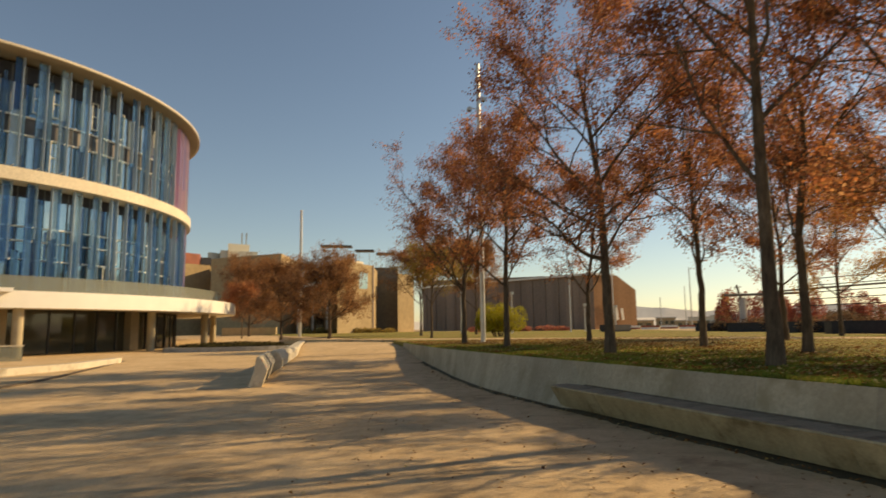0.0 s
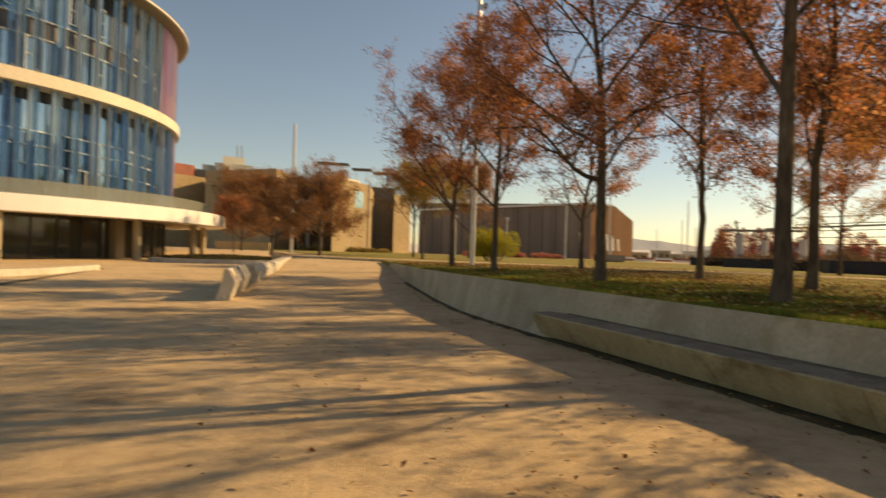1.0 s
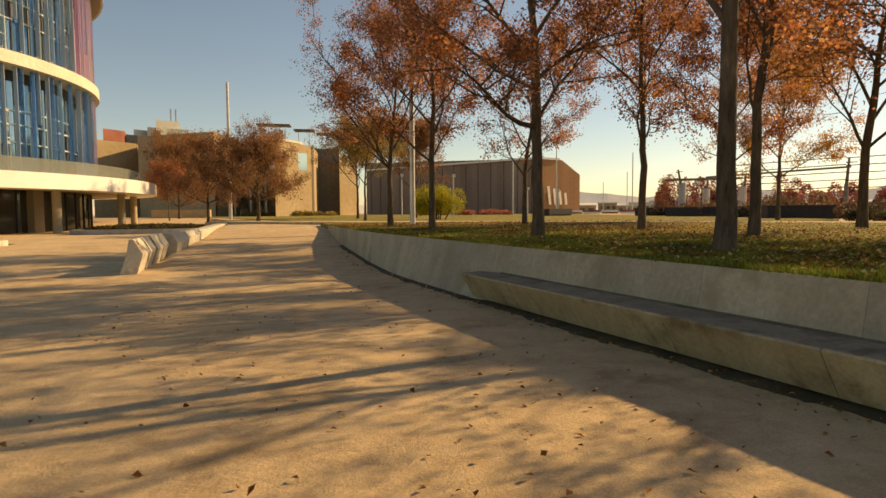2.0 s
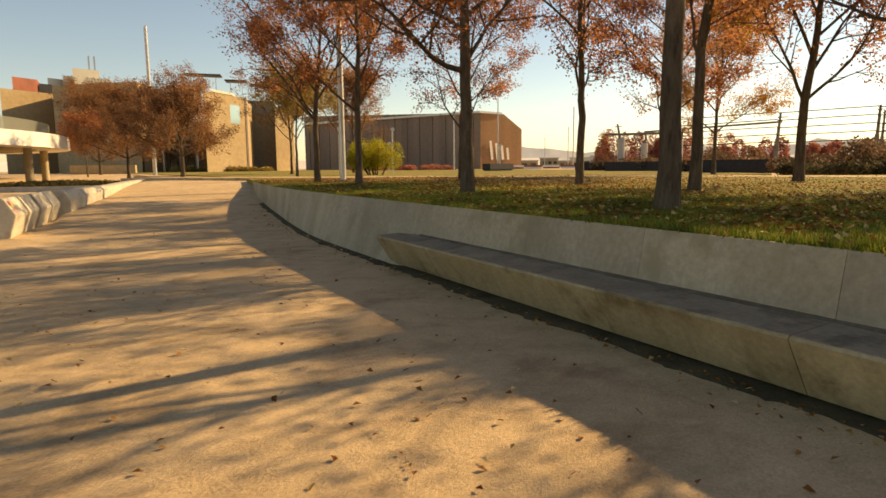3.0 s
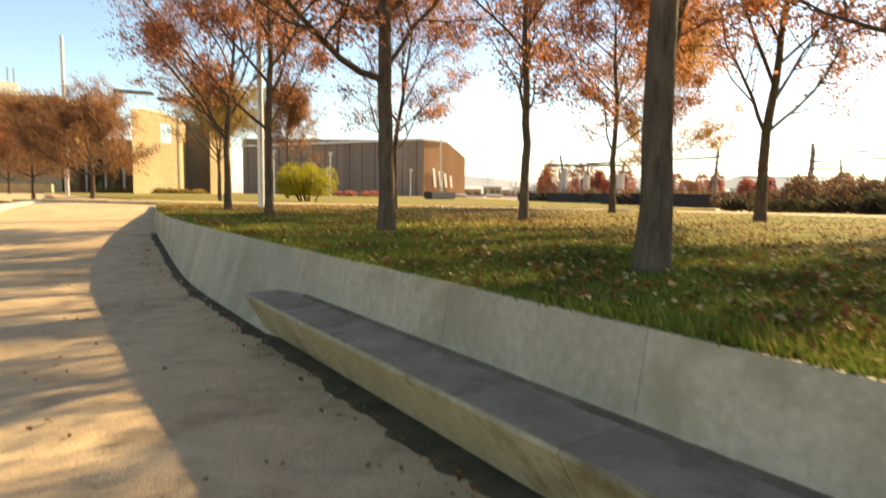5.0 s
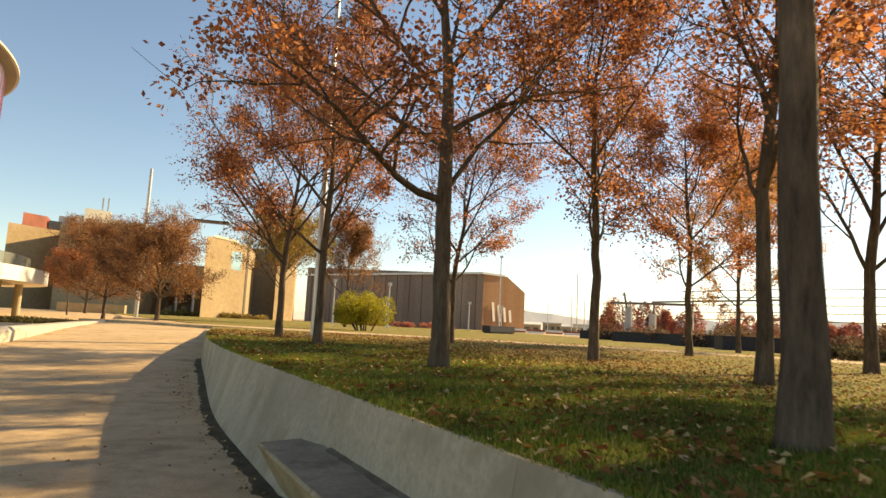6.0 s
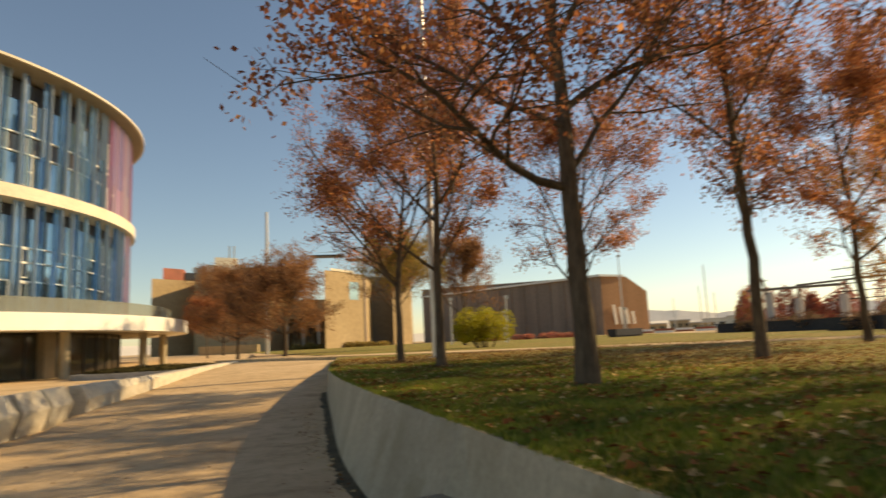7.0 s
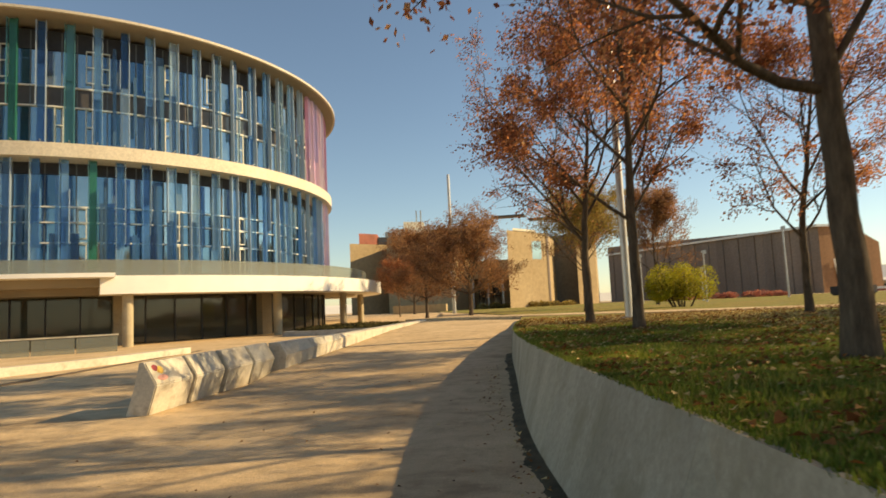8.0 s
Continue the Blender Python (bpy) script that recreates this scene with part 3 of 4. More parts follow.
def wedge_block(at, rz, label, height=0.84, painted=False):
    """A block with a bent front, like a chevron on end: foot narrower than its middle, sloping top."""
    e = thing("wedge_block", at, label, "concrete block", "row of concrete blocks", rz=rz)
    prof = [(-0.38, 0.0), (0.0, 0.0), (0.15, 0.48), (-0.05, height), (-0.15, height), (-0.2, 0.45)]
    bm = loft(bmesh.new(), [[(x, y, z) for x, z in prof] for y in (0.0, 0.6, 1.22)])
    bmesh.ops.bevel(bm, geom=[ed for ed in bm.edges if ed.calc_length() > 0.2], offset=0.018, segments=2, affect="EDGES")
    part("body", bm, PALE_CONC, e)
    if painted:
        for k, (y, z, dy, dz) in enumerate(((0.10, 0.74, 0.09, 0.06), (0.2, 0.70, 0.10, 0.07), (0.12, 0.58, 0.16, 0.05))):
            m = pose(0.15 - 0.2 * (z - 0.48) / 0.36 + 0.006, y + dy, z, 0, -29.0, 0)
            sp = bmesh.new()
            bmesh.ops.create_uvsphere(sp, u_segments=14, v_segments=6, radius=1, matrix=m @ Matrix.Diagonal((0.006, dy, dz, 1)))
            part("paint_smear", sp, SPRAY[k], e, "smear of spray paint")
    return e


for i, (x, y, rz) in enumerate(((0.72, 18.2, -5), (0.85, 19.5, -4), (0.98, 20.8, -6), (1.12, 22.1, -5))):
    wedge_block((x, y, ground_z(x, y) - 0.01), rz, "pale chipped concrete wedge block with graffiti smears" if i == 0 else "pale stained concrete wedge block standing in a row", painted=i == 0)

bm = bmesh.new()
secs = []
for i in range(49):
    y = 23.4 + i * 0.5
    x = between(y, SIDE)
    foot = ground_z(-1, y) - 0.2
    top = 0.755
    lean = 0.16 * max(0.0, min(1.0, (top - path_z(y)) / 0.6))
    secs.append([(x - 0.32, y, foot), (x + 0.1 - lean * 0.4, y, foot), (x + 0.12, y, min(path_z(y) + 0.3, top - 0.012)), (x + 0.12 - lean, y, top), (x - 0.3, y, top)])
tagged(link("ramp_wall", loft(bm, secs), PALE_CONC), "low level-topped concrete wall along the ramped path", "wall", kind="structure")

PIERS = (-56.4, -28.6, -84)
PIER = stone_like("tan_pier", (0.30, 0.25, 0.17), (0.40, 0.34, 0.24), 0.6, 8)
for a in PIERS:
    part("pier", box(bmesh.new(), 20.9, 21.9, -0.5, 0.5, -0.3, 3.2, pose(0, 0, 0, 0, 0, a)), PIER, round_house, "shaded tan wall pier")

# ---- trees ----
T = "slender elm with thinning orange autumn leaves, rooted in the lawn"
tree("tree", (8.49, 8.13, LAWN), "tall elm with a stout grey-brown trunk and thinning rust leaves", 11, 9.4, 3.4, 0.122, 4.4, 32000, 0.1, low=((3.0, 120, 1.2, 4.0, 0.05),))
tree("tree", (8.99, 13.68, LAWN), "elm with a long low limb and rust-orange leaves", 12, 8.8, 2.55, 0.128, 4.2, 27000, 0.1, lean=(-0.06, 0.0), low=((2.55, 20, 0.9, 3.4, 0.04), (2.4, 184, 0.02, 3.3, 0.058), (3.2, 150, 0.6, 3.4, 0.04)))
tree("tree", (9.38, 20.88, LAWN), T, 13, 7.2, 2.4, 0.105, 3.4, 23000, 0.1, low=((2.2, 200, 0.7, 3.0, 0.04), (2.3, 40, 0.7, 2.8, 0.035)))
tree("tree", (9.66, 26.1, LAWN), T, 14, 6.8, 2.4, 0.11, 4.4, 26000, 0.1, low=((2.3, 185, 0.75, 4.2, 0.045), (2.3, 150, 0.9, 4.0, 0.04), (2.5, 215, 0.8, 3.8, 0.04)))
tree("tree", (14.23, 16.41, LAWN), T, 15, 8.2, 2.8, 0.105, 3.6, 18000, 0.115, low=((2.5, 215, 0.9, 2.9, 0.04), (2.6, 20, 0.6, 2.4, 0.035)))
tree("tree", (15.92, 25.96, LAWN), T, 16, 7.2, 2.3, 0.11, 3.8, 17000, 0.115, low=((2.1, 200, 0.9, 3.2, 0.04), (2.2, 10, 0.9, 3.2, 0.04)))
tree("tree", (13.16, 11.62, LAWN), T, 17, 8.8, 2.8, 0.112, 4.2, 12000, 0.12, low=((2.6, 60, 0.7, 3.6, 0.04), (2.8, 240, 0.8, 3.4, 0.04)))
tree("tree", (20.37, 13.95, LAWN), T, 18, 8.2, 2.3, 0.14, 4.0, 15000, 0.12, low=((2.3, 150, 1.3, 3.6, 0.055), (2.3, 330, 1.1, 3.6, 0.055)))
tree("tree", (13.42, 7.8, LAWN), T, 19, 8.8, 2.6, 0.128, 4.8, 16000, 0.12, low=((2.5, 70, 0.5, 4.0, 0.04), (2.4, 160, 0.35, 3.6, 0.04), (2.4, 250, 0.4, 3.6, 0.04), (2.5, 330, 0.5, 3.6, 0.04)))
tree("tree", (22.11, 20.59, LAWN), T, 20, 7.8, 2.3, 0.115, 4.4, 32000, 0.12, low=((2.2, 180, 0.7, 3.4, 0.04), (2.3, 300, 0.6, 3.4, 0.04)))
tree("tree", (32.2, 26.2, LAWN), "elm with yellow-orange leaves at the edge of the lawn", 21, 7.6, 2.3, 0.11, 4.8, 32000, 0.13, LEAFGOLD, low=((2.2, 160, 0.6, 3.6, 0.04), (2.3, 320, 0.6, 3.6, 0.04)))
for i, (x, y) in enumerate(((8.1, 2.3), (7.8, -3.4), (13.1, 2.4), (12.8, -3.0), (20.6, 9.8), (7.6, -9.2))):
    # The low fifth elm is added, placed and sized to shade the near lawn.
    tree("tree", (x, y, LAWN), "elm with rust leaves that shades the gravel", 30 + i, 6.2 if i == 4 else 9.0, 2.2 if i == 4 else 2.9, 0.125, 3.0 if i == 4 else 3.8, 15000 if i == 4 else 13000, 0.12)
# trees before the halls
BT = "broad brown-leaved tree in front of the tan hall"
B = "trees before the halls"
tree("tree", (7.75, 54.6, 0.7), BT, 40, 4.1, 1.8, 0.15, 4.2, 40000, 0.15, LEAFBROWN, low=tuple((1.6, 60 * k + 10, 0.3, 4.4, 0.045) for k in range(6)), group=B, limbs=17, fine=False)
tree("tree", (4.3, 64.0, 0.65), BT, 41, 5.0, 1.8, 0.13, 4.4, 30000, 0.16, LEAFBROWN, low=tuple((1.6, 60 * k + 10, 0.35, 3.9, 0.04) for k in range(6)), group=B, limbs=17, fine=False)
tree("tree", (1.9, 98.0, 0.65), BT, 42, 7.4, 2.4, 0.17, 6.6, 27000, 0.24, LEAFBROWN, low=tuple((1.6, 60 * k + 10, 0.35, 5.6, 0.04) for k in range(6)), group=B, limbs=17, fine=False)
tree("tree", (0.75, 82.0, 0.5), "small orange-leaved tree beside the round building", 43, 5.4, 1.6, 0.08, 3.0, 9000, 0.18, LEAF, group=B, fine=False)
tree("tree", (14.0, 44.9, LAWN - 0.02), "small tree with olive and brown leaves on the lawn", 44, 5.6, 1.8, 0.09, 3.4, 17000, 0.13, LEAFGREEN, group=B, fine=False)
tree("tree", (17.6, 60.0, LAWN - 0.02), "spreading brown-leaved tree on the far lawn", 45, 6.6, 2.0, 0.12, 4.6, 21000, 0.16, LEAFBROWN, group=B, fine=False)
tree("tree", (24.7, 63.0, LAWN - 0.02), "rust-brown tree on the far lawn", 46, 7.2, 1.6, 0.14, 5.8, 26000, 0.18, LEAFBROWN, group=B, fine=False)


# ---- posts ----
def mast(at, height, r, label, arms=True):
    e = thing("light_mast", at, label, "light mast")
    part("pole", tube(bmesh.new(), (0, 0, 0), (0, 0, height), r, r * 0.75, 16), STEEL, e)
    part("base_plate", box(bmesh.new(), -0.25, 0.25, -0.25, 0.25, 0, 0.03), STEEL, e)
    if arms:
        for dz, dx in ((-2.4, -0.5), (-1.8, 0.28)):
            part("arm", tube(bmesh.new(), (0, 0, height + dz), (dx, 0, height + dz), 0.025), STEEL, e)
            head = part("spotlight", box(bmesh.new(), dx - 0.1, dx + 0.1, -0.13, 0.13, height + dz - 0.16, height + dz + 0.04, bevel=0.02), STEEL, e, "grey spotlight head")
            part("lens", box(bmesh.new(), dx - 0.08, dx + 0.08, -0.11, 0.11, height + dz - 0.175, height + dz - 0.162), DARKGLASS, head, "dark glass lens")
    return e


mast((11.48, 28.38, LAWN), 14.2, 0.125, "tall galvanised steel light mast on the lawn")
mast((7.0, 73.5, 0.7), 14.8, 0.19, "tall pale steel mast in front of the tan hall", False)


def lamp_post(at, height, label="slim grey lamp post with a small head"):
    e = thing("lamp_post", at, label, "lamp post", "lamp posts on the far lawn")
    part("pole", tube(bmesh.new(), (0, 0, 0), (0, 0, height), 0.1, 0.07, 10), STEEL, e)
    part("head", box(bmesh.new(), -0.16, 0.16, -0.3, 0.12, height - 0.1, height + 0.25, bevel=0.03), STEEL, e)
    return e


for x, y, h in ((41.9, 72.8, 7.2), (30.7, 66.8, 4.6), (46.0, 76.0, 3.6), (55.0, 82.0, 3.6), (53.0, 79.5, 10.6), (36.0, 80.0, 3.6), (27.0, 74.0, 5.0)):
    lamp_post((x, y, LAWN - 0.02), h)


# ---- distant halls ----
def bearing(px, d, yaw=-18.37):
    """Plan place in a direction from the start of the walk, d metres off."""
    a = math.atan((px - 784) / 1098.0) - radians(yaw)
    return Vector((d * math.sin(a), d * math.cos(a)))


TAN_AT = bearing(630, 140)
tan_hall = thing("tan_hall", (*TAN_AT, 0.4), "large tan plastered hall with angled walls", "building")


def tan_block(name, spec, z0, z1, mat=None, deep=9.0, label=""):
    pts = [bearing(px, d) - TAN_AT for px, d in spec]
    back = [p + Vector((0.28, 1.0)) * deep for p in pts]
    return part(name, prism(bmesh.new(), [tuple(p) for p in pts] + [tuple(p) for p in back[::-1]], z0, z1), mat or TANWALL, tan_hall, label)


def lit_face(px, nearer=0.0):
    return (px, 117 + 10 * (px - 598) / 63 - nearer)


tan_block("wall", [lit_face(598), lit_face(661)], -0.4, 13.9, deep=24)
# Recessed wall: the shade on it is put into a greyer plaster.
tan_block("wall", [(661.5, 142), (704, 142)], -0.4, 15.0, stone_like("shaded_plaster", (0.20, 0.175, 0.14), (0.27, 0.24, 0.19), 0.12, 1.5, 0.9, 0.2, 0.03), deep=16, label="plastered wall with its shade put into a grey colour")
tan_block("wall", [(704.5, 137), (733, 142)], -0.4, 13.2, deep=16)
tan_block("porch", [(519, 148), (600, 148)], -0.4, 11.0, deep=10)
tan_block("porch_roof", [(515, 140), (597, 140)], 6.6, 9.4, deep=12)
tan_block("wall", [(500, 133), (519, 140)], -0.4, 6.6, deep=9)
tan_block("wall", [(373, 146), (497, 133)], -0.4, 17.0, deep=20)
tan_block("wall", [(497.5, 133), (510, 139)], 6.0, 17.0, deep=14)
tan_block("low_wall", [(395, 112), (490, 112)], -0.4, 1.6, deep=1)
tan_block("coping", [lit_face(608, 0.4), lit_face(642, 0.4)], 13.95, 14.35, RENDERED, deep=3)
tan_block("slit", [(659.6, 126.6), (662.2, 126.9)], -0.3, 14.1, HALLCLAD, deep=0.6)
for i, px in enumerate((527, 553, 578)):
    tan_block("porch_post", [(px, 139.5), (px + 2.6, 139.5)], -0.3, 6.6, STEEL, deep=0.4)
tan_block("porch_door", [(536, 147.6), (548, 147.6)], -0.2, 6.2, DARKGLASS, deep=0.2)
tan_block("porch_door", [(560, 147.6), (574, 147.6)], -0.2, 6.2, DARKGLASS, deep=0.2)
tan_block("window_frame", [lit_face(619, 0.12), lit_face(653, 0.12)], 8.7, 12.6, RENDERED, deep=0.3)
tan_block("window_pane", [lit_face(621, 0.2), lit_face(651, 0.2)], 9.0, 12.3, plain("sky_window", (0.36, 0.53, 0.58), 0.15, 0.3, 0.05, 0.3), deep=0.3, label="square pale blue window")
for a, b, z in ((566, 622, 19.9), (628, 662, 18.9), (666, 700, 18.2)):
    tan_block("roof_canopy", [(a, 142), (b, 142)], z, z + 0.25, DARKMETAL, deep=3.5, label="thin dark roof canopy")
    for px in (a + 8, b - 8):
        tan_block("canopy_post", [(px, 143.5), (px + 0.8, 143.5)], 13, z, STEEL, deep=0.2)

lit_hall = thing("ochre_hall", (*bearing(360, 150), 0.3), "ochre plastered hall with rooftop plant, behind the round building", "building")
AT2 = bearing(360, 150)


def hall_block(name, spec, z0, z1, mat, deep=9.0, label=""):
    pts = [bearing(px, d) - AT2 for px, d in spec]
    back = [p + Vector((0.0, 1.0)) * deep for p in pts]
    return part(name, prism(bmesh.new(), [tuple(p) for p in pts] + [tuple(p) for p in back[::-1]], z0, z1), mat, lit_hall, label)


RUST = plain("rusty_red_panels", (0.33, 0.10, 0.06), 0.6, 0, 0.3, 0.4)
PALEROOF = plain("pale_plant_room", (0.60, 0.58, 0.48), 0.7, 0, 0.08, 0.3)
hall_block("wall", [(300, 148), (371, 154)], -0.4, 16.4, TANWALL, 14)
hall_block("roof_container", [(318, 150), (352, 153)], 16.5, 18.9, RUST, 5, "rusty red rooftop container")
hall_block("roof_container", [(354, 153), (372, 154)], 16.5, 18.2, DARKMETAL, 5)
for a, b, z0, z1 in ((366, 392, 17, 20.0), (388, 455, 17, 20.6), (402, 440, 20.6, 22.3), (455, 480, 17, 19.4)):
    hall_block("plant_room", [(a, 158), (b, 160)], z0 - 4, z1, PALEROOF, 6, "pale rooftop plant room")
for px in (425, 433):
    hall_block("flue", [(px, 161), (px + 2.2, 161)], 18, 25.4, PALEROOF, 0.4)

BOARD = thing("boarded_hall", (75.9, 121.3, 0.6), "long brown boarded hall with a lit orange end wall", "building")
K, Lf, Rt = Vector((0, 0)), Vector((51.0, 172.0)) - Vector((75.9, 121.3)), Vector((89.2, 124.4)) - Vector((75.9, 121.3))
for i in range(30):
    a, b = K.lerp(Lf, i / 30), K.lerp(Lf, (i + 1) / 30 - 0.002)
    out = Vector((-0.9, -0.44)) * (0.12 if i % 2 else 0.0)
    h = 12.4 + 2.2 * i / 30
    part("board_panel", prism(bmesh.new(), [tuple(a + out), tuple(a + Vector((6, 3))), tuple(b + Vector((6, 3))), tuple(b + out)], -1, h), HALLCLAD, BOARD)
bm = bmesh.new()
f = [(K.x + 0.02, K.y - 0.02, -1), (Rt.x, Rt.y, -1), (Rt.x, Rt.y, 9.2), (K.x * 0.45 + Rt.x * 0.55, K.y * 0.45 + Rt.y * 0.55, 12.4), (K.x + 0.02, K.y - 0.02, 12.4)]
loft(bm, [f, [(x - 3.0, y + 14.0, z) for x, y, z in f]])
part("end_wall", bm, HALLLIT, BOARD, "board end wall with orange sunlight put into its colour")
WORD = plain("white_lettering", (0.8, 0.76, 0.66), 0.6)
for i in range(4):
    g = 0.28 + 0.13 * i
    a = K.lerp(Rt, g)
    m = pose(a.x, a.y - 0.25, 0, 0, 0, math.degrees(math.atan2(Rt.y, Rt.x)))
    part("sign_bar", box(bmesh.new(), -0.35, 0.35, -0.06, 0.06, 2.2, 6.4 - 0.5 * i, m @ pose(0, 0, 0, 0, -8, 0)), WORD, BOARD, "pale upright bar of a sign")
part("roof", prism(bmesh.new(), [tuple(K + Vector((-0.6, -0.6))), (6.5, 1.2), tuple(Lf + Vector((7, 1))), tuple(Lf + Vector((-0.7, 0)))], 12.3, 12.75), STEEL, BOARD, "thin grey roof edge")


# ---- shrubs, planters and the pergola on the far side ----
def leafmass(name, at, sx, sy, h, mat, count, leaf, seed, label, category, group="", kind="", lumps=7, raised=0.0):
    """Foliage of single leaves over a mound of uneven lumps."""
    rng = random.Random(seed)
    e = thing(name, at, label, category, group, kind)
    V, Fc = [], []
    cs = [(rng.uniform(-sx, sx), rng.uniform(-sy, sy), rng.uniform(0.5, 1.0)) for _ in range(lumps)]
    for i in range(count):
        cx, cy, k = cs[rng.randrange(lumps)]
        d = Vector((rng.gauss(0, 1), rng.gauss(0, 1), rng.gauss(0, 1))).normalized() * rng.uniform(0.55, 1.0) ** 0.5
        r = min(max(sx, sy) * 0.45, h * 0.9)
        c = Vector((cx + d.x * r, cy + d.y * r * 0.8, raised + max(0.02, h * k * (0.5 + 0.5 * d.z) + rng.gauss(0, 0.05))))
        u = Vector((rng.gauss(0, 1), rng.gauss(0, 1), rng.gauss(0.3, 1))).normalized()
        w = u.orthogonal().normalized() * leaf * 0.4
        b = len(V)
        V += [c, c + u * leaf * 0.5 + w, c + u * leaf, c + u * leaf * 0.5 - w]
        Fc.append((b, b + 1, b + 2, b + 3))
    for cx, cy, k in cs[:8]:
        part("stem", tube(bmesh.new(), (cx * 0.4, cy * 0.4, 0), (cx, cy, raised + h * k * 0.7), 0.05 * min(1.5, h / 2), 0.02, 5), BARK, e)
    raw("foliage", V, Fc, mat, e)
    return e


leafmass("bush", (20.1, 45.8, LAWN - 0.02), 1.7, 1.4, 2.4, LEAFYELLOW, 9000, 0.12, 47, "round bush of bright yellow-green leaves on the lawn", "bush", lumps=16, raised=0.35)
DRYLEAF = leafy("dry_hedge_leaves", [(0.0, (0.15, 0.085, 0.05)), (0.5, (0.24, 0.15, 0.085)), (1.0, (0.33, 0.22, 0.12))], 0.4, 0.03)
DARKLEAF = leafy("dark_hedge_leaves", [(0.0, (0.06, 0.062, 0.032)), (0.6, (0.12, 0.115, 0.06)), (1.0, (0.24, 0.16, 0.09))], 0.4, 0.02)
for i, (x, y, sx, sy, h) in enumerate(((36.5, 20.6, 2.2, 1.2, 1.3), (36.2, 17.6, 2.0, 1.4, 1.4), (37.0, 14.2, 2.2, 1.6, 1.5), (38.2, 10.8, 2.2, 1.6, 1.5), (38.5, 24.2, 2.0, 1.2, 1.0))):
    leafmass("hedge", (x, y, 0.68), sx, sy, h * 0.85, DARKLEAF, 3500, 0.16, 60 + i, "dark clipped hedge with a dry brown top", "hedge", "hedges beyond the lawn")
    leafmass("tall_grass", (x + 3.5, y + 1.6, 0.68), sx * 1.2, sy, h * 1.6, DRYLEAF, 3000, 0.2, 80 + i, "dry straw-brown shrubs behind the hedge", "shrub", "shrubs beyond the lawn")


def planter(at, length, rz, label="long black planter box beyond the lawn"):
    e = thing("planter_box", at, label, "planter", "black planter boxes", rz=rz)
    part("side", box(bmesh.new(), -length / 2, length / 2, -0.6, 0.6, 0, 0.85, bevel=0.03), DARKMETAL, e)
    part("rim", box(bmesh.new(), -length / 2 - 0.04, length / 2 + 0.04, -0.64, 0.64, 0.85, 0.92), DARKMETAL, e)
    return e


for i, (x, y, ln, rz) in enumerate(((40.6, 30.8, 5.4, 152), (43.2, 36.5, 5.6, 115), (46.6, 44.6, 8.0, 112), (50.5, 53.5, 8.0, 114))):
    planter((x, y, 0.7), ln, rz)
    leafmass("planter_shrub", (x + 1.4, y + 1.8, 0.7), 2.6, 2.0, 1.9, DRYLEAF, 2600, 0.18, 100 + i, "dry brown shrubs growing behind the planter", "shrub", "shrubs beyond the lawn")
link_block = thing("pale_block", (41.9, 33.8, 0.7), "small pale concrete block between the planters", "concrete block")
part("body", box(bmesh.new(), -0.4, 0.4, -0.4, 0.4, 0, 1.0, bevel=0.04), PALE_CONC, link_block)

WOODGREY = plain("weathered_timber", (0.20, 0.17, 0.14), 0.8, 0, 0.25, 2)
GREYCOL = plain("pale_pier", (0.52, 0.48, 0.43), 0.8, 0, 0.12, 0.8)


def pergola_post(at, h, tilt, arms, label):
    e = thing("pergola_post", at, label, "post", "posts of the cable pergola")
    if "pale" in label:
        part("pier", tube(bmesh.new(), (0, 0, 0), (0.1, 0, h * 0.72), 0.42, 0.38, 12), GREYCOL, e, "pale concrete pier")
    else:
        part("stake", tube(bmesh.new(), (0, 0, 0), (0.1, 0, h * 0.55), 0.26, 0.18, 10), WOODGREY, e, "dark timber foot")
    part("mast", tube(bmesh.new(), (0.1, 0, h * 0.5), (tilt, 0, h), 0.16, 0.1, 8), WOODGREY, e)
    for z, ln in arms:
        part("arm", tube(bmesh.new(), (tilt * z / h - 0.3, 0, z), (tilt * z / h + ln, 0.2, z + 0.1), 0.07, 0.05, 6), WOODGREY, e)
    return e


posts = ((54.1, 55.9, 5.2, -0.6, ((4.9, 0.8),)), (55.8, 54.1, 4.2, 0.3, ((4.0, 1.2),)), (56.8, 50.1, 4.3, 0.5, ((4.0, 1.0),)), (59.0, 40.5, 5.4, 0.4, ((5.0, 1.5),)), (75.6, 39.7, 6.2, 0.3, ((5.9, 1.0),)), (76.8, 37.2, 4.9, -0.4, ()), (73.6, 31.8, 5.2, 1.2, ()), (82.1, 37.5, 3.8, 0.5, ()), (61.5, 33.0, 5.6, 0.3, ((5.2, 1.0),)), (63.5, 24.5, 5.6, -0.3, ((5.2, 1.0),)))
for x, y, h, tl, arms in posts:
    pergola_post((x, y, 0.68), h, tl, arms, "leaning timber pergola post on a pale pier" if y > 50 else "leaning dark timber post holding pergola cables")
beam = thing("pergola_beam", (54.1, 55.9, 0.68), "pale timber beam resting on the pergola piers", "beam")
part("beam", tube(bmesh.new(), (-1.0, 1.6, 4.1), (2.7, -5.8, 4.0), 0.13, None, 8), WOODGREY, beam)
part("crossbar", tube(bmesh.new(), (1.7, -1.8, 4.28), (5.6, -15.4, 4.6), 0.1, None, 8), WOODGREY, beam)
CABLE = plain("dark_cable", (0.03, 0.03, 0.03), 0.9)
wires = thing("pergola_cables", (56, 48, 0.68), "taut horizontal cables between the pergola posts", "cables")
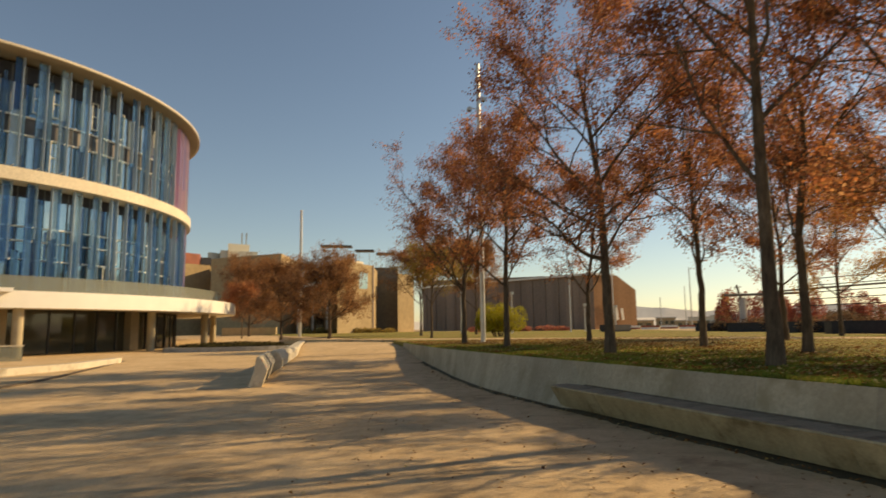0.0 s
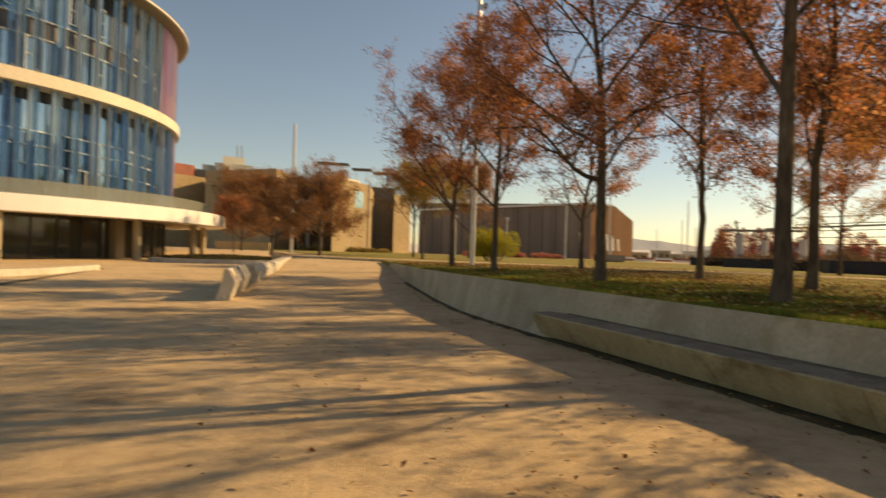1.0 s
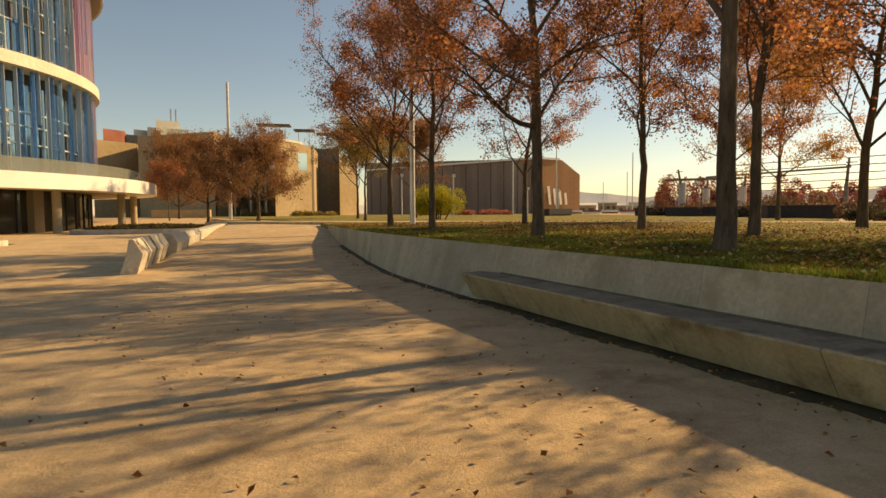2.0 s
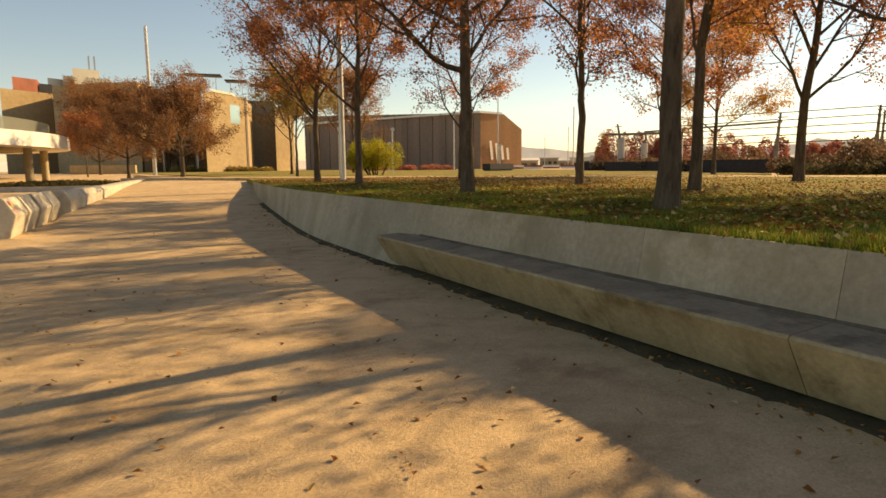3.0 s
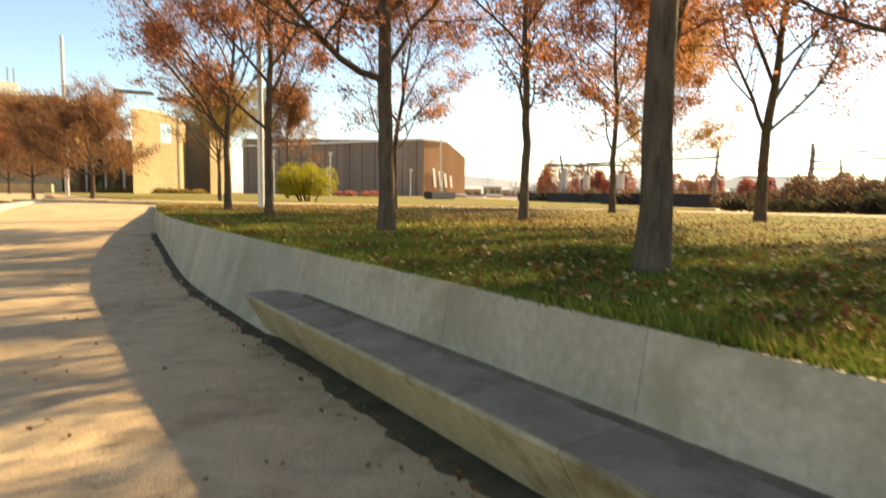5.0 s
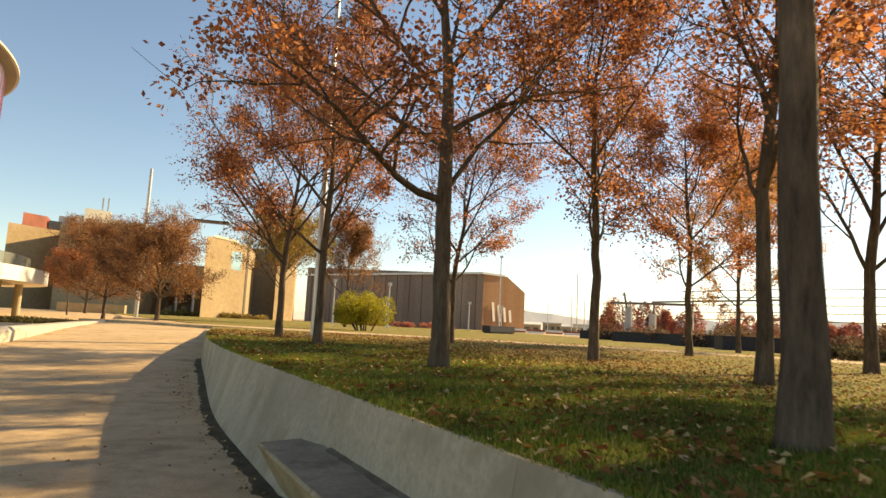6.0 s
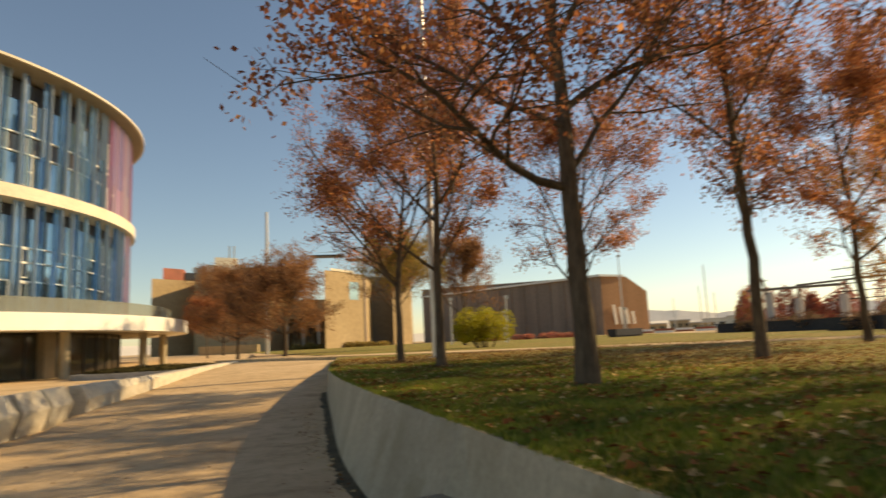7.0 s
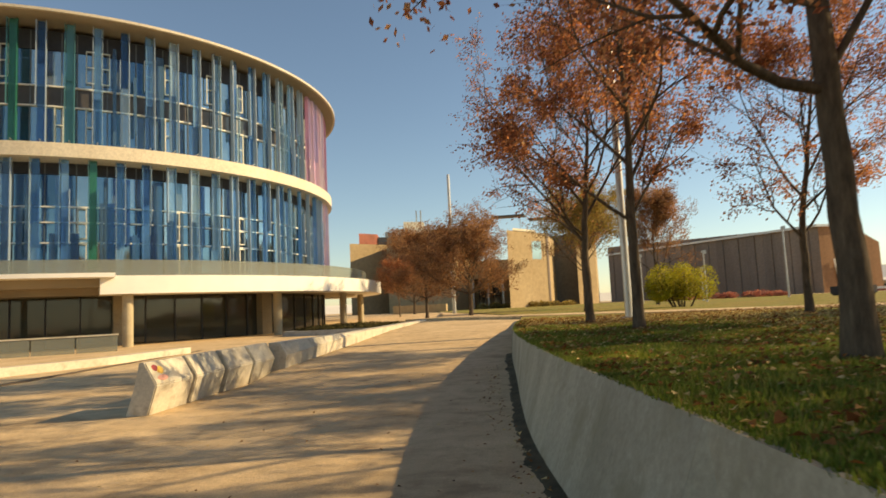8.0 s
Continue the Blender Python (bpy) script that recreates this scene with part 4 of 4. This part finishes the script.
for z in (2.6, 3.3, 4.0, 4.7, 5.4):
    for (ax, ay), (bx, by) in (((0.8, 3.0), (3.0, -7.5)), ((3.0, -7.5), (5.5, -15.0)), ((5.5, -15.0), (7.5, -23.5)), ((7.5, -23.5), (10.5, -34.0)), ((19.6, -8.3), (17.6, -16.2))):
        part("cable", tube(bmesh.new(), (ax, ay, z), (bx, by, z + 0.1), 0.045, None, 5), CABLE, wires)

for i, (x, y, h, mat, w) in enumerate(((78.5, 85.1, 6.4, LEAFYELLOW, 1.0), (73.3, 76.2, 6.6, LEAFRED, 3.2), (76.4, 73.1, 6.8, LEAFRED, 2.4), (79.3, 69.9, 6.4, LEAFRED, 3.2), (81.0, 64.5, 6.0, LEAFRED, 2.6), (82.2, 58.0, 5.0, LEAFRED, 2.6), (84.0, 50.0, 4.4, LEAFRED, 2.6), (86.0, 43.0, 4.2, LEAFBROWN, 3.0))):
    leafmass("autumn_tree", (x, y, 0.6), w, w, h, mat, 5200, 0.3, 120 + i, "slim yellow poplar behind the pergola" if i == 0 else "low tree with dull red autumn leaves", "tree", "red trees behind the pergola", lumps=6)

# low things on the far lawn
e = thing("dark_bench_box", (44.5, 66.5, LAWN - 0.02), "low black box seat on the far lawn", "seat", rz=20)
part("body", box(bmesh.new(), -2.4, 2.4, -0.6, 0.6, 0.12, 0.85, bevel=0.05), DARKMETAL, e)
part("plinth", box(bmesh.new(), -2.2, 2.2, -0.5, 0.5, 0, 0.14), DARKMETAL, e)
leafmass("flower_strip", (46.0, 98.0, 0.7), 9.0, 2.2, 1.0, LEAFRED, 3500, 0.3, 140, "strip of dull red shrubs at the foot of the hall", "shrub", lumps=26)
leafmass("shrub_strip", (22.0, 121.0, 0.7), 9.0, 2.0, 1.1, LEAFGREEN, 3000, 0.35, 141, "low green shrubs at the foot of the tan hall", "shrub", lumps=26)

for i in range(9):
    a = radians(-46 + i * 1.55)
    d = 128 + 5 * (i % 3)
    b = thing("road_barrier", (-d * math.sin(a), d * math.cos(a), 0.45), "red and white plastic road barrier far across the park", "barrier", "row of road barriers", rz=-46 + i * 1.55)
    part("lower", box(bmesh.new(), -1.7, 1.7, -0.2, 0.2, 0, 0.6, bevel=0.04), RUST if i % 2 else WHITE, b)
    part("upper", box(bmesh.new(), -1.7, 1.7, -0.12, 0.12, 0.62, 1.0, bevel=0.04), WHITE if i % 2 else RUST, b)
for px, d, h in ((1222, 150, 14.0), (1212, 190, 12.0), (1236, 170, 9.0), (1168, 210, 10.0), (1308, 160, 8.0)):
    q = bearing(px, d)
    mast((q.x, q.y, 0.4), h, 0.14, "thin distant mast against the sky", False)

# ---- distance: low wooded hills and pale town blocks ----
# Distance haze is put into the pale colour, plus a faint glow of its own.
HAZEHILL = stone_like("painted_haze_hill", (0.50, 0.46, 0.40), (0.64, 0.60, 0.53), 0.004, 0.03, 1.0, 0.2, 0.5)
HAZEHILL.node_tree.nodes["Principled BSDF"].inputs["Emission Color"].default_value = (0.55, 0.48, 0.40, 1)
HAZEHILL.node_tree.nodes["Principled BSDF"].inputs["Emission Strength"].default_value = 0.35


def ridge(name, d, h, a0, a1, seed, label):
    """A long low ridge with an uneven skyline, far off."""
    secs = []
    n = 80
    for i in range(n + 1):
        a = radians(a0 + (a1 - a0) * i / n)
        k = h * (0.55 + 0.3 * noise.noise((i * 0.11, seed, 0)) + 0.12 * noise.noise((i * 0.6, seed, 3)) + 0.05 * noise.noise((i * 1.9, seed, 5)))
        c, s = math.sin(a), math.cos(a)
        secs.append([(c * (d - 40), s * (d - 40), -3), (c * (d - 10), s * (d - 10), k * 0.7), (c * d, s * d, k), (c * (d + 60), s * (d + 60), -3)])
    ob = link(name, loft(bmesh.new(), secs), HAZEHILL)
    return tagged(ob, label, "hill", kind="structure")


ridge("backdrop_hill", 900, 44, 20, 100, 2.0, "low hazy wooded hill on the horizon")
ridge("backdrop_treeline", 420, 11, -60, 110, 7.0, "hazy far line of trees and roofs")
rng = random.Random(9)
for i in range(16):
    a = radians(34 + i * 1.9 + rng.uniform(-0.5, 0.5))
    d = rng.uniform(260, 380)
    w, h = rng.uniform(4, 9), rng.uniform(2.5, 5)
    e = thing("far_building", (d * math.sin(a), d * math.cos(a), 0.2), "small pale far building with dark windows", "building", "far buildings", rz=-math.degrees(a))
    part("wall", box(bmesh.new(), -w, w, -4, 4, 0, h), rng.choice((PALEROOF, PALEROOF, TANWALL)), e)
    part("roof", box(bmesh.new(), -w - 0.3, w + 0.3, -4.3, 4.3, h, h + 0.5), GREYCOL, e)
    for j in range(3):
        part("window", box(bmesh.new(), -w * 0.7 + j * w * 0.6, -w * 0.7 + j * w * 0.6 + w * 0.35, -4.06, -4.0, h * 0.35, h * 0.7), DARKGLASS, e)

# ---- plaza details before the round building ----
def ribbon(name, pts, width, z0, z1, mat, label, category):
    secs = []
    for i, (x, y) in enumerate(pts):
        a, b = Vector(pts[max(0, i - 1)]), Vector(pts[min(len(pts) - 1, i + 1)])
        t = (b - a).normalized()
        nrm = Vector((-t.y, t.x)) * width / 2
        secs.append([(x - nrm.x, y - nrm.y, z0), (x + nrm.x, y + nrm.y, z0), (x + nrm.x, y + nrm.y, z1), (x - nrm.x, y - nrm.y, z1)])
    return tagged(link(name, loft(bmesh.new(), secs), mat), label, category, kind="structure")


ribbon("kerb_pale", [(-20, 21.5), (-14, 23.0), (-10.5, 25.0), (-8.2, 27.4), (-6.6, 30.5), (-5.9, 33.8), (-5.7, 35.5)], 0.5, -0.3, 0.22, PALE_CONC, "pale concrete kerb curving toward the round building", "kerb")
ribbon("joint_strip", [(-9, 16.5), (-6.6, 20.0), (-6.0, 24.5), (-5.8, 30.0), (-5.6, 36.0), (-5.9, 42.0)], 0.25, -0.3, -0.02, stone_like("dark_joint", (0.10, 0.075, 0.05), (0.16, 0.12, 0.08)), "dark joint strip across the gravel", "joint")
# Flush dark strip: the shade of a sunken pit is put into its colour.
ribbon("sunken_edge", [(-5.75, 35.8), (-5.0, 36.6), (-4.1, 37.2), (-3.2, 37.6)], 0.9, -0.4, -0.03, DIRT, "dark strip at the end of the kerb, painted as a pit's shade", "kerb")
rail = thing("glass_balustrade", (-15.6, 38.5, -0.05), "low glass balustrade with a pale handrail beside the columns", "railing", rz=25)
for i in range(5):
    part("pane", box(bmesh.new(), -4.6 + i * 1.9, -4.6 + i * 1.9 + 1.84, -0.012, 0.012, 0.03, 0.82), RAILGLASS, rail)
part("handrail", box(bmesh.new(), -4.65, 4.9, -0.04, 0.04, 0.84, 0.92, bevel=0.01), PALE_CONC, rail)
bed = bmesh.new()
secs = []
for r, z in ((1.0, -0.05), (1.0, 0.34), (0.86, 0.34), (0.84, 0.22)):
    secs.append([(r * 5.2 * math.cos(2 * math.pi * i / 40), r * 2.2 * math.sin(2 * math.pi * i / 40), z) for i in range(40)])
bedthing = thing("oval_bed", (0.2, 50.0, 0.0), "low oval planting bed with a concrete rim", "planting bed", rz=8)
part("rim", loft(bed, secs, True), GREY_CONC, bedthing)
earth = prism(bmesh.new(), [(4.45 * math.cos(2 * math.pi * i / 40), 1.86 * math.sin(2 * math.pi * i / 40)) for i in range(40)], 0.0, 0.24)
part("earth", earth, DIRT, bedthing, "dark bare earth")
V, Fc = [], []
rng = random.Random(77)
for i in range(6000):
    r, a = rng.random() ** 0.5, rng.random() * 6.283
    c = Vector((4.4 * r * math.cos(a), 1.85 * r * math.sin(a), 0.24 + rng.random() * 0.42 * (1 - 0.5 * r * r)))
    u = Vector((rng.gauss(0, 1), rng.gauss(0, 1), rng.gauss(0.4, 1))).normalized() * 0.13
    w = u.orthogonal().normalized() * 0.05
    b = len(V)
    V += [c, c + u * 0.5 + w, c + u, c + u * 0.5 - w]
    Fc.append((b, b + 1, b + 2, b + 3))
raw("ground_cover", V, Fc, leafy("dark_ground_cover", [(0.0, (0.03, 0.03, 0.014)), (1.0, (0.09, 0.08, 0.035))], 0.2, 0.02), bedthing)

# ---- grass, fallen leaves and twigs ----
rng = random.Random(21)


def blades(count, region, h0, h1, mat, name, label):
    V, Fc = [], []
    for i in range(count):
        x, y = region(rng)
        if x < 6.62 + wall_shift(y):
            continue
        k = 0.6 + 0.8 * max(0.0, noise.noise((x * 0.7, y * 0.7, 2)) + 0.4)
        a, h = rng.random() * 6.283, rng.uniform(h0, h1) * k
        w = 0.006 + 0.004 * rng.random()
        c, s = math.cos(a), math.sin(a)
        b = len(V)
        V += [(x - c * w, y - s * w, LAWN - 0.005), (x + c * w, y + s * w, LAWN - 0.005), (x - s * h * 0.5 + rng.gauss(0, 0.01), y + c * h * 0.5, LAWN + h)]
        Fc.append((b, b + 1, b + 2))
    ob = raw(name, V, Fc, mat)
    return tagged(ob, label, "grass", kind="stuff")


def near_strip(r):
    return 6.62 + abs(r.gauss(0, 2.6)), r.uniform(3.0, 24.0)


def rim_strip(r):
    y = r.uniform(2.0, 31.0)
    return 6.64 + wall_shift(y) + abs(r.gauss(0, 0.12)), y


blades(150000, near_strip, 0.03, 0.07, BLADES, "grass_near", "short green grass blades along the wall")
blades(18000, rim_strip, 0.015, 0.04, BLADES, "grass_rim", "longer grass tufts at the wall edge")


def litter(count, place, size, name, label):
    V, Fc = [], []
    for i in range(count):
        x, y, z = place(rng)
        a, ln = rng.random() * 6.283, size * rng.uniform(0.6, 1.3)
        u = Vector((math.cos(a), math.sin(a), rng.gauss(0, 0.25))) * ln
        w = Vector((-math.sin(a), math.cos(a), rng.gauss(0, 0.4))) * ln * 0.33
        c = Vector((x, y, z))
        b = len(V)
        V += [c, c + u * 0.5 + w + Vector((0, 0, ln * 0.15)), c + u, c + u * 0.5 - w + Vector((0, 0, ln * 0.2))]
        Fc.append((b, b + 1, b + 2, b + 3))
    return tagged(raw(name, V, Fc, LITTER), label, "leaves", kind="stuff")


def on_lawn(r):
    while True:
        x, y = 6.7 + abs(r.gauss(0, 8.5)), r.uniform(2, 32)
        if x > 6.7 + wall_shift(y):
            return x, y, LAWN + r.uniform(0.015, 0.05)


def on_path(r):
    x, y = r.uniform(0.5, 6.2) ** 1.0, 2.5 + abs(r.gauss(0, 7.0))
    return x, y, ground_z(x, y) + 0.016


def at_foot(r):
    y = r.uniform(2, 22)
    x = 6.2 + wall_shift(y) - abs(r.gauss(0, 0.18))
    return x, y, ground_z(3, y) + 0.03


litter(30000, on_lawn, 0.062, "fallen_leaves_lawn", "fallen orange and straw leaves lying in the grass")
litter(420, on_path, 0.05, "fallen_leaves_path", "scattered dry leaves on the gravel path")
litter(420, at_foot, 0.045, "fallen_leaves_foot", "dry leaves gathered at the foot of the wall")
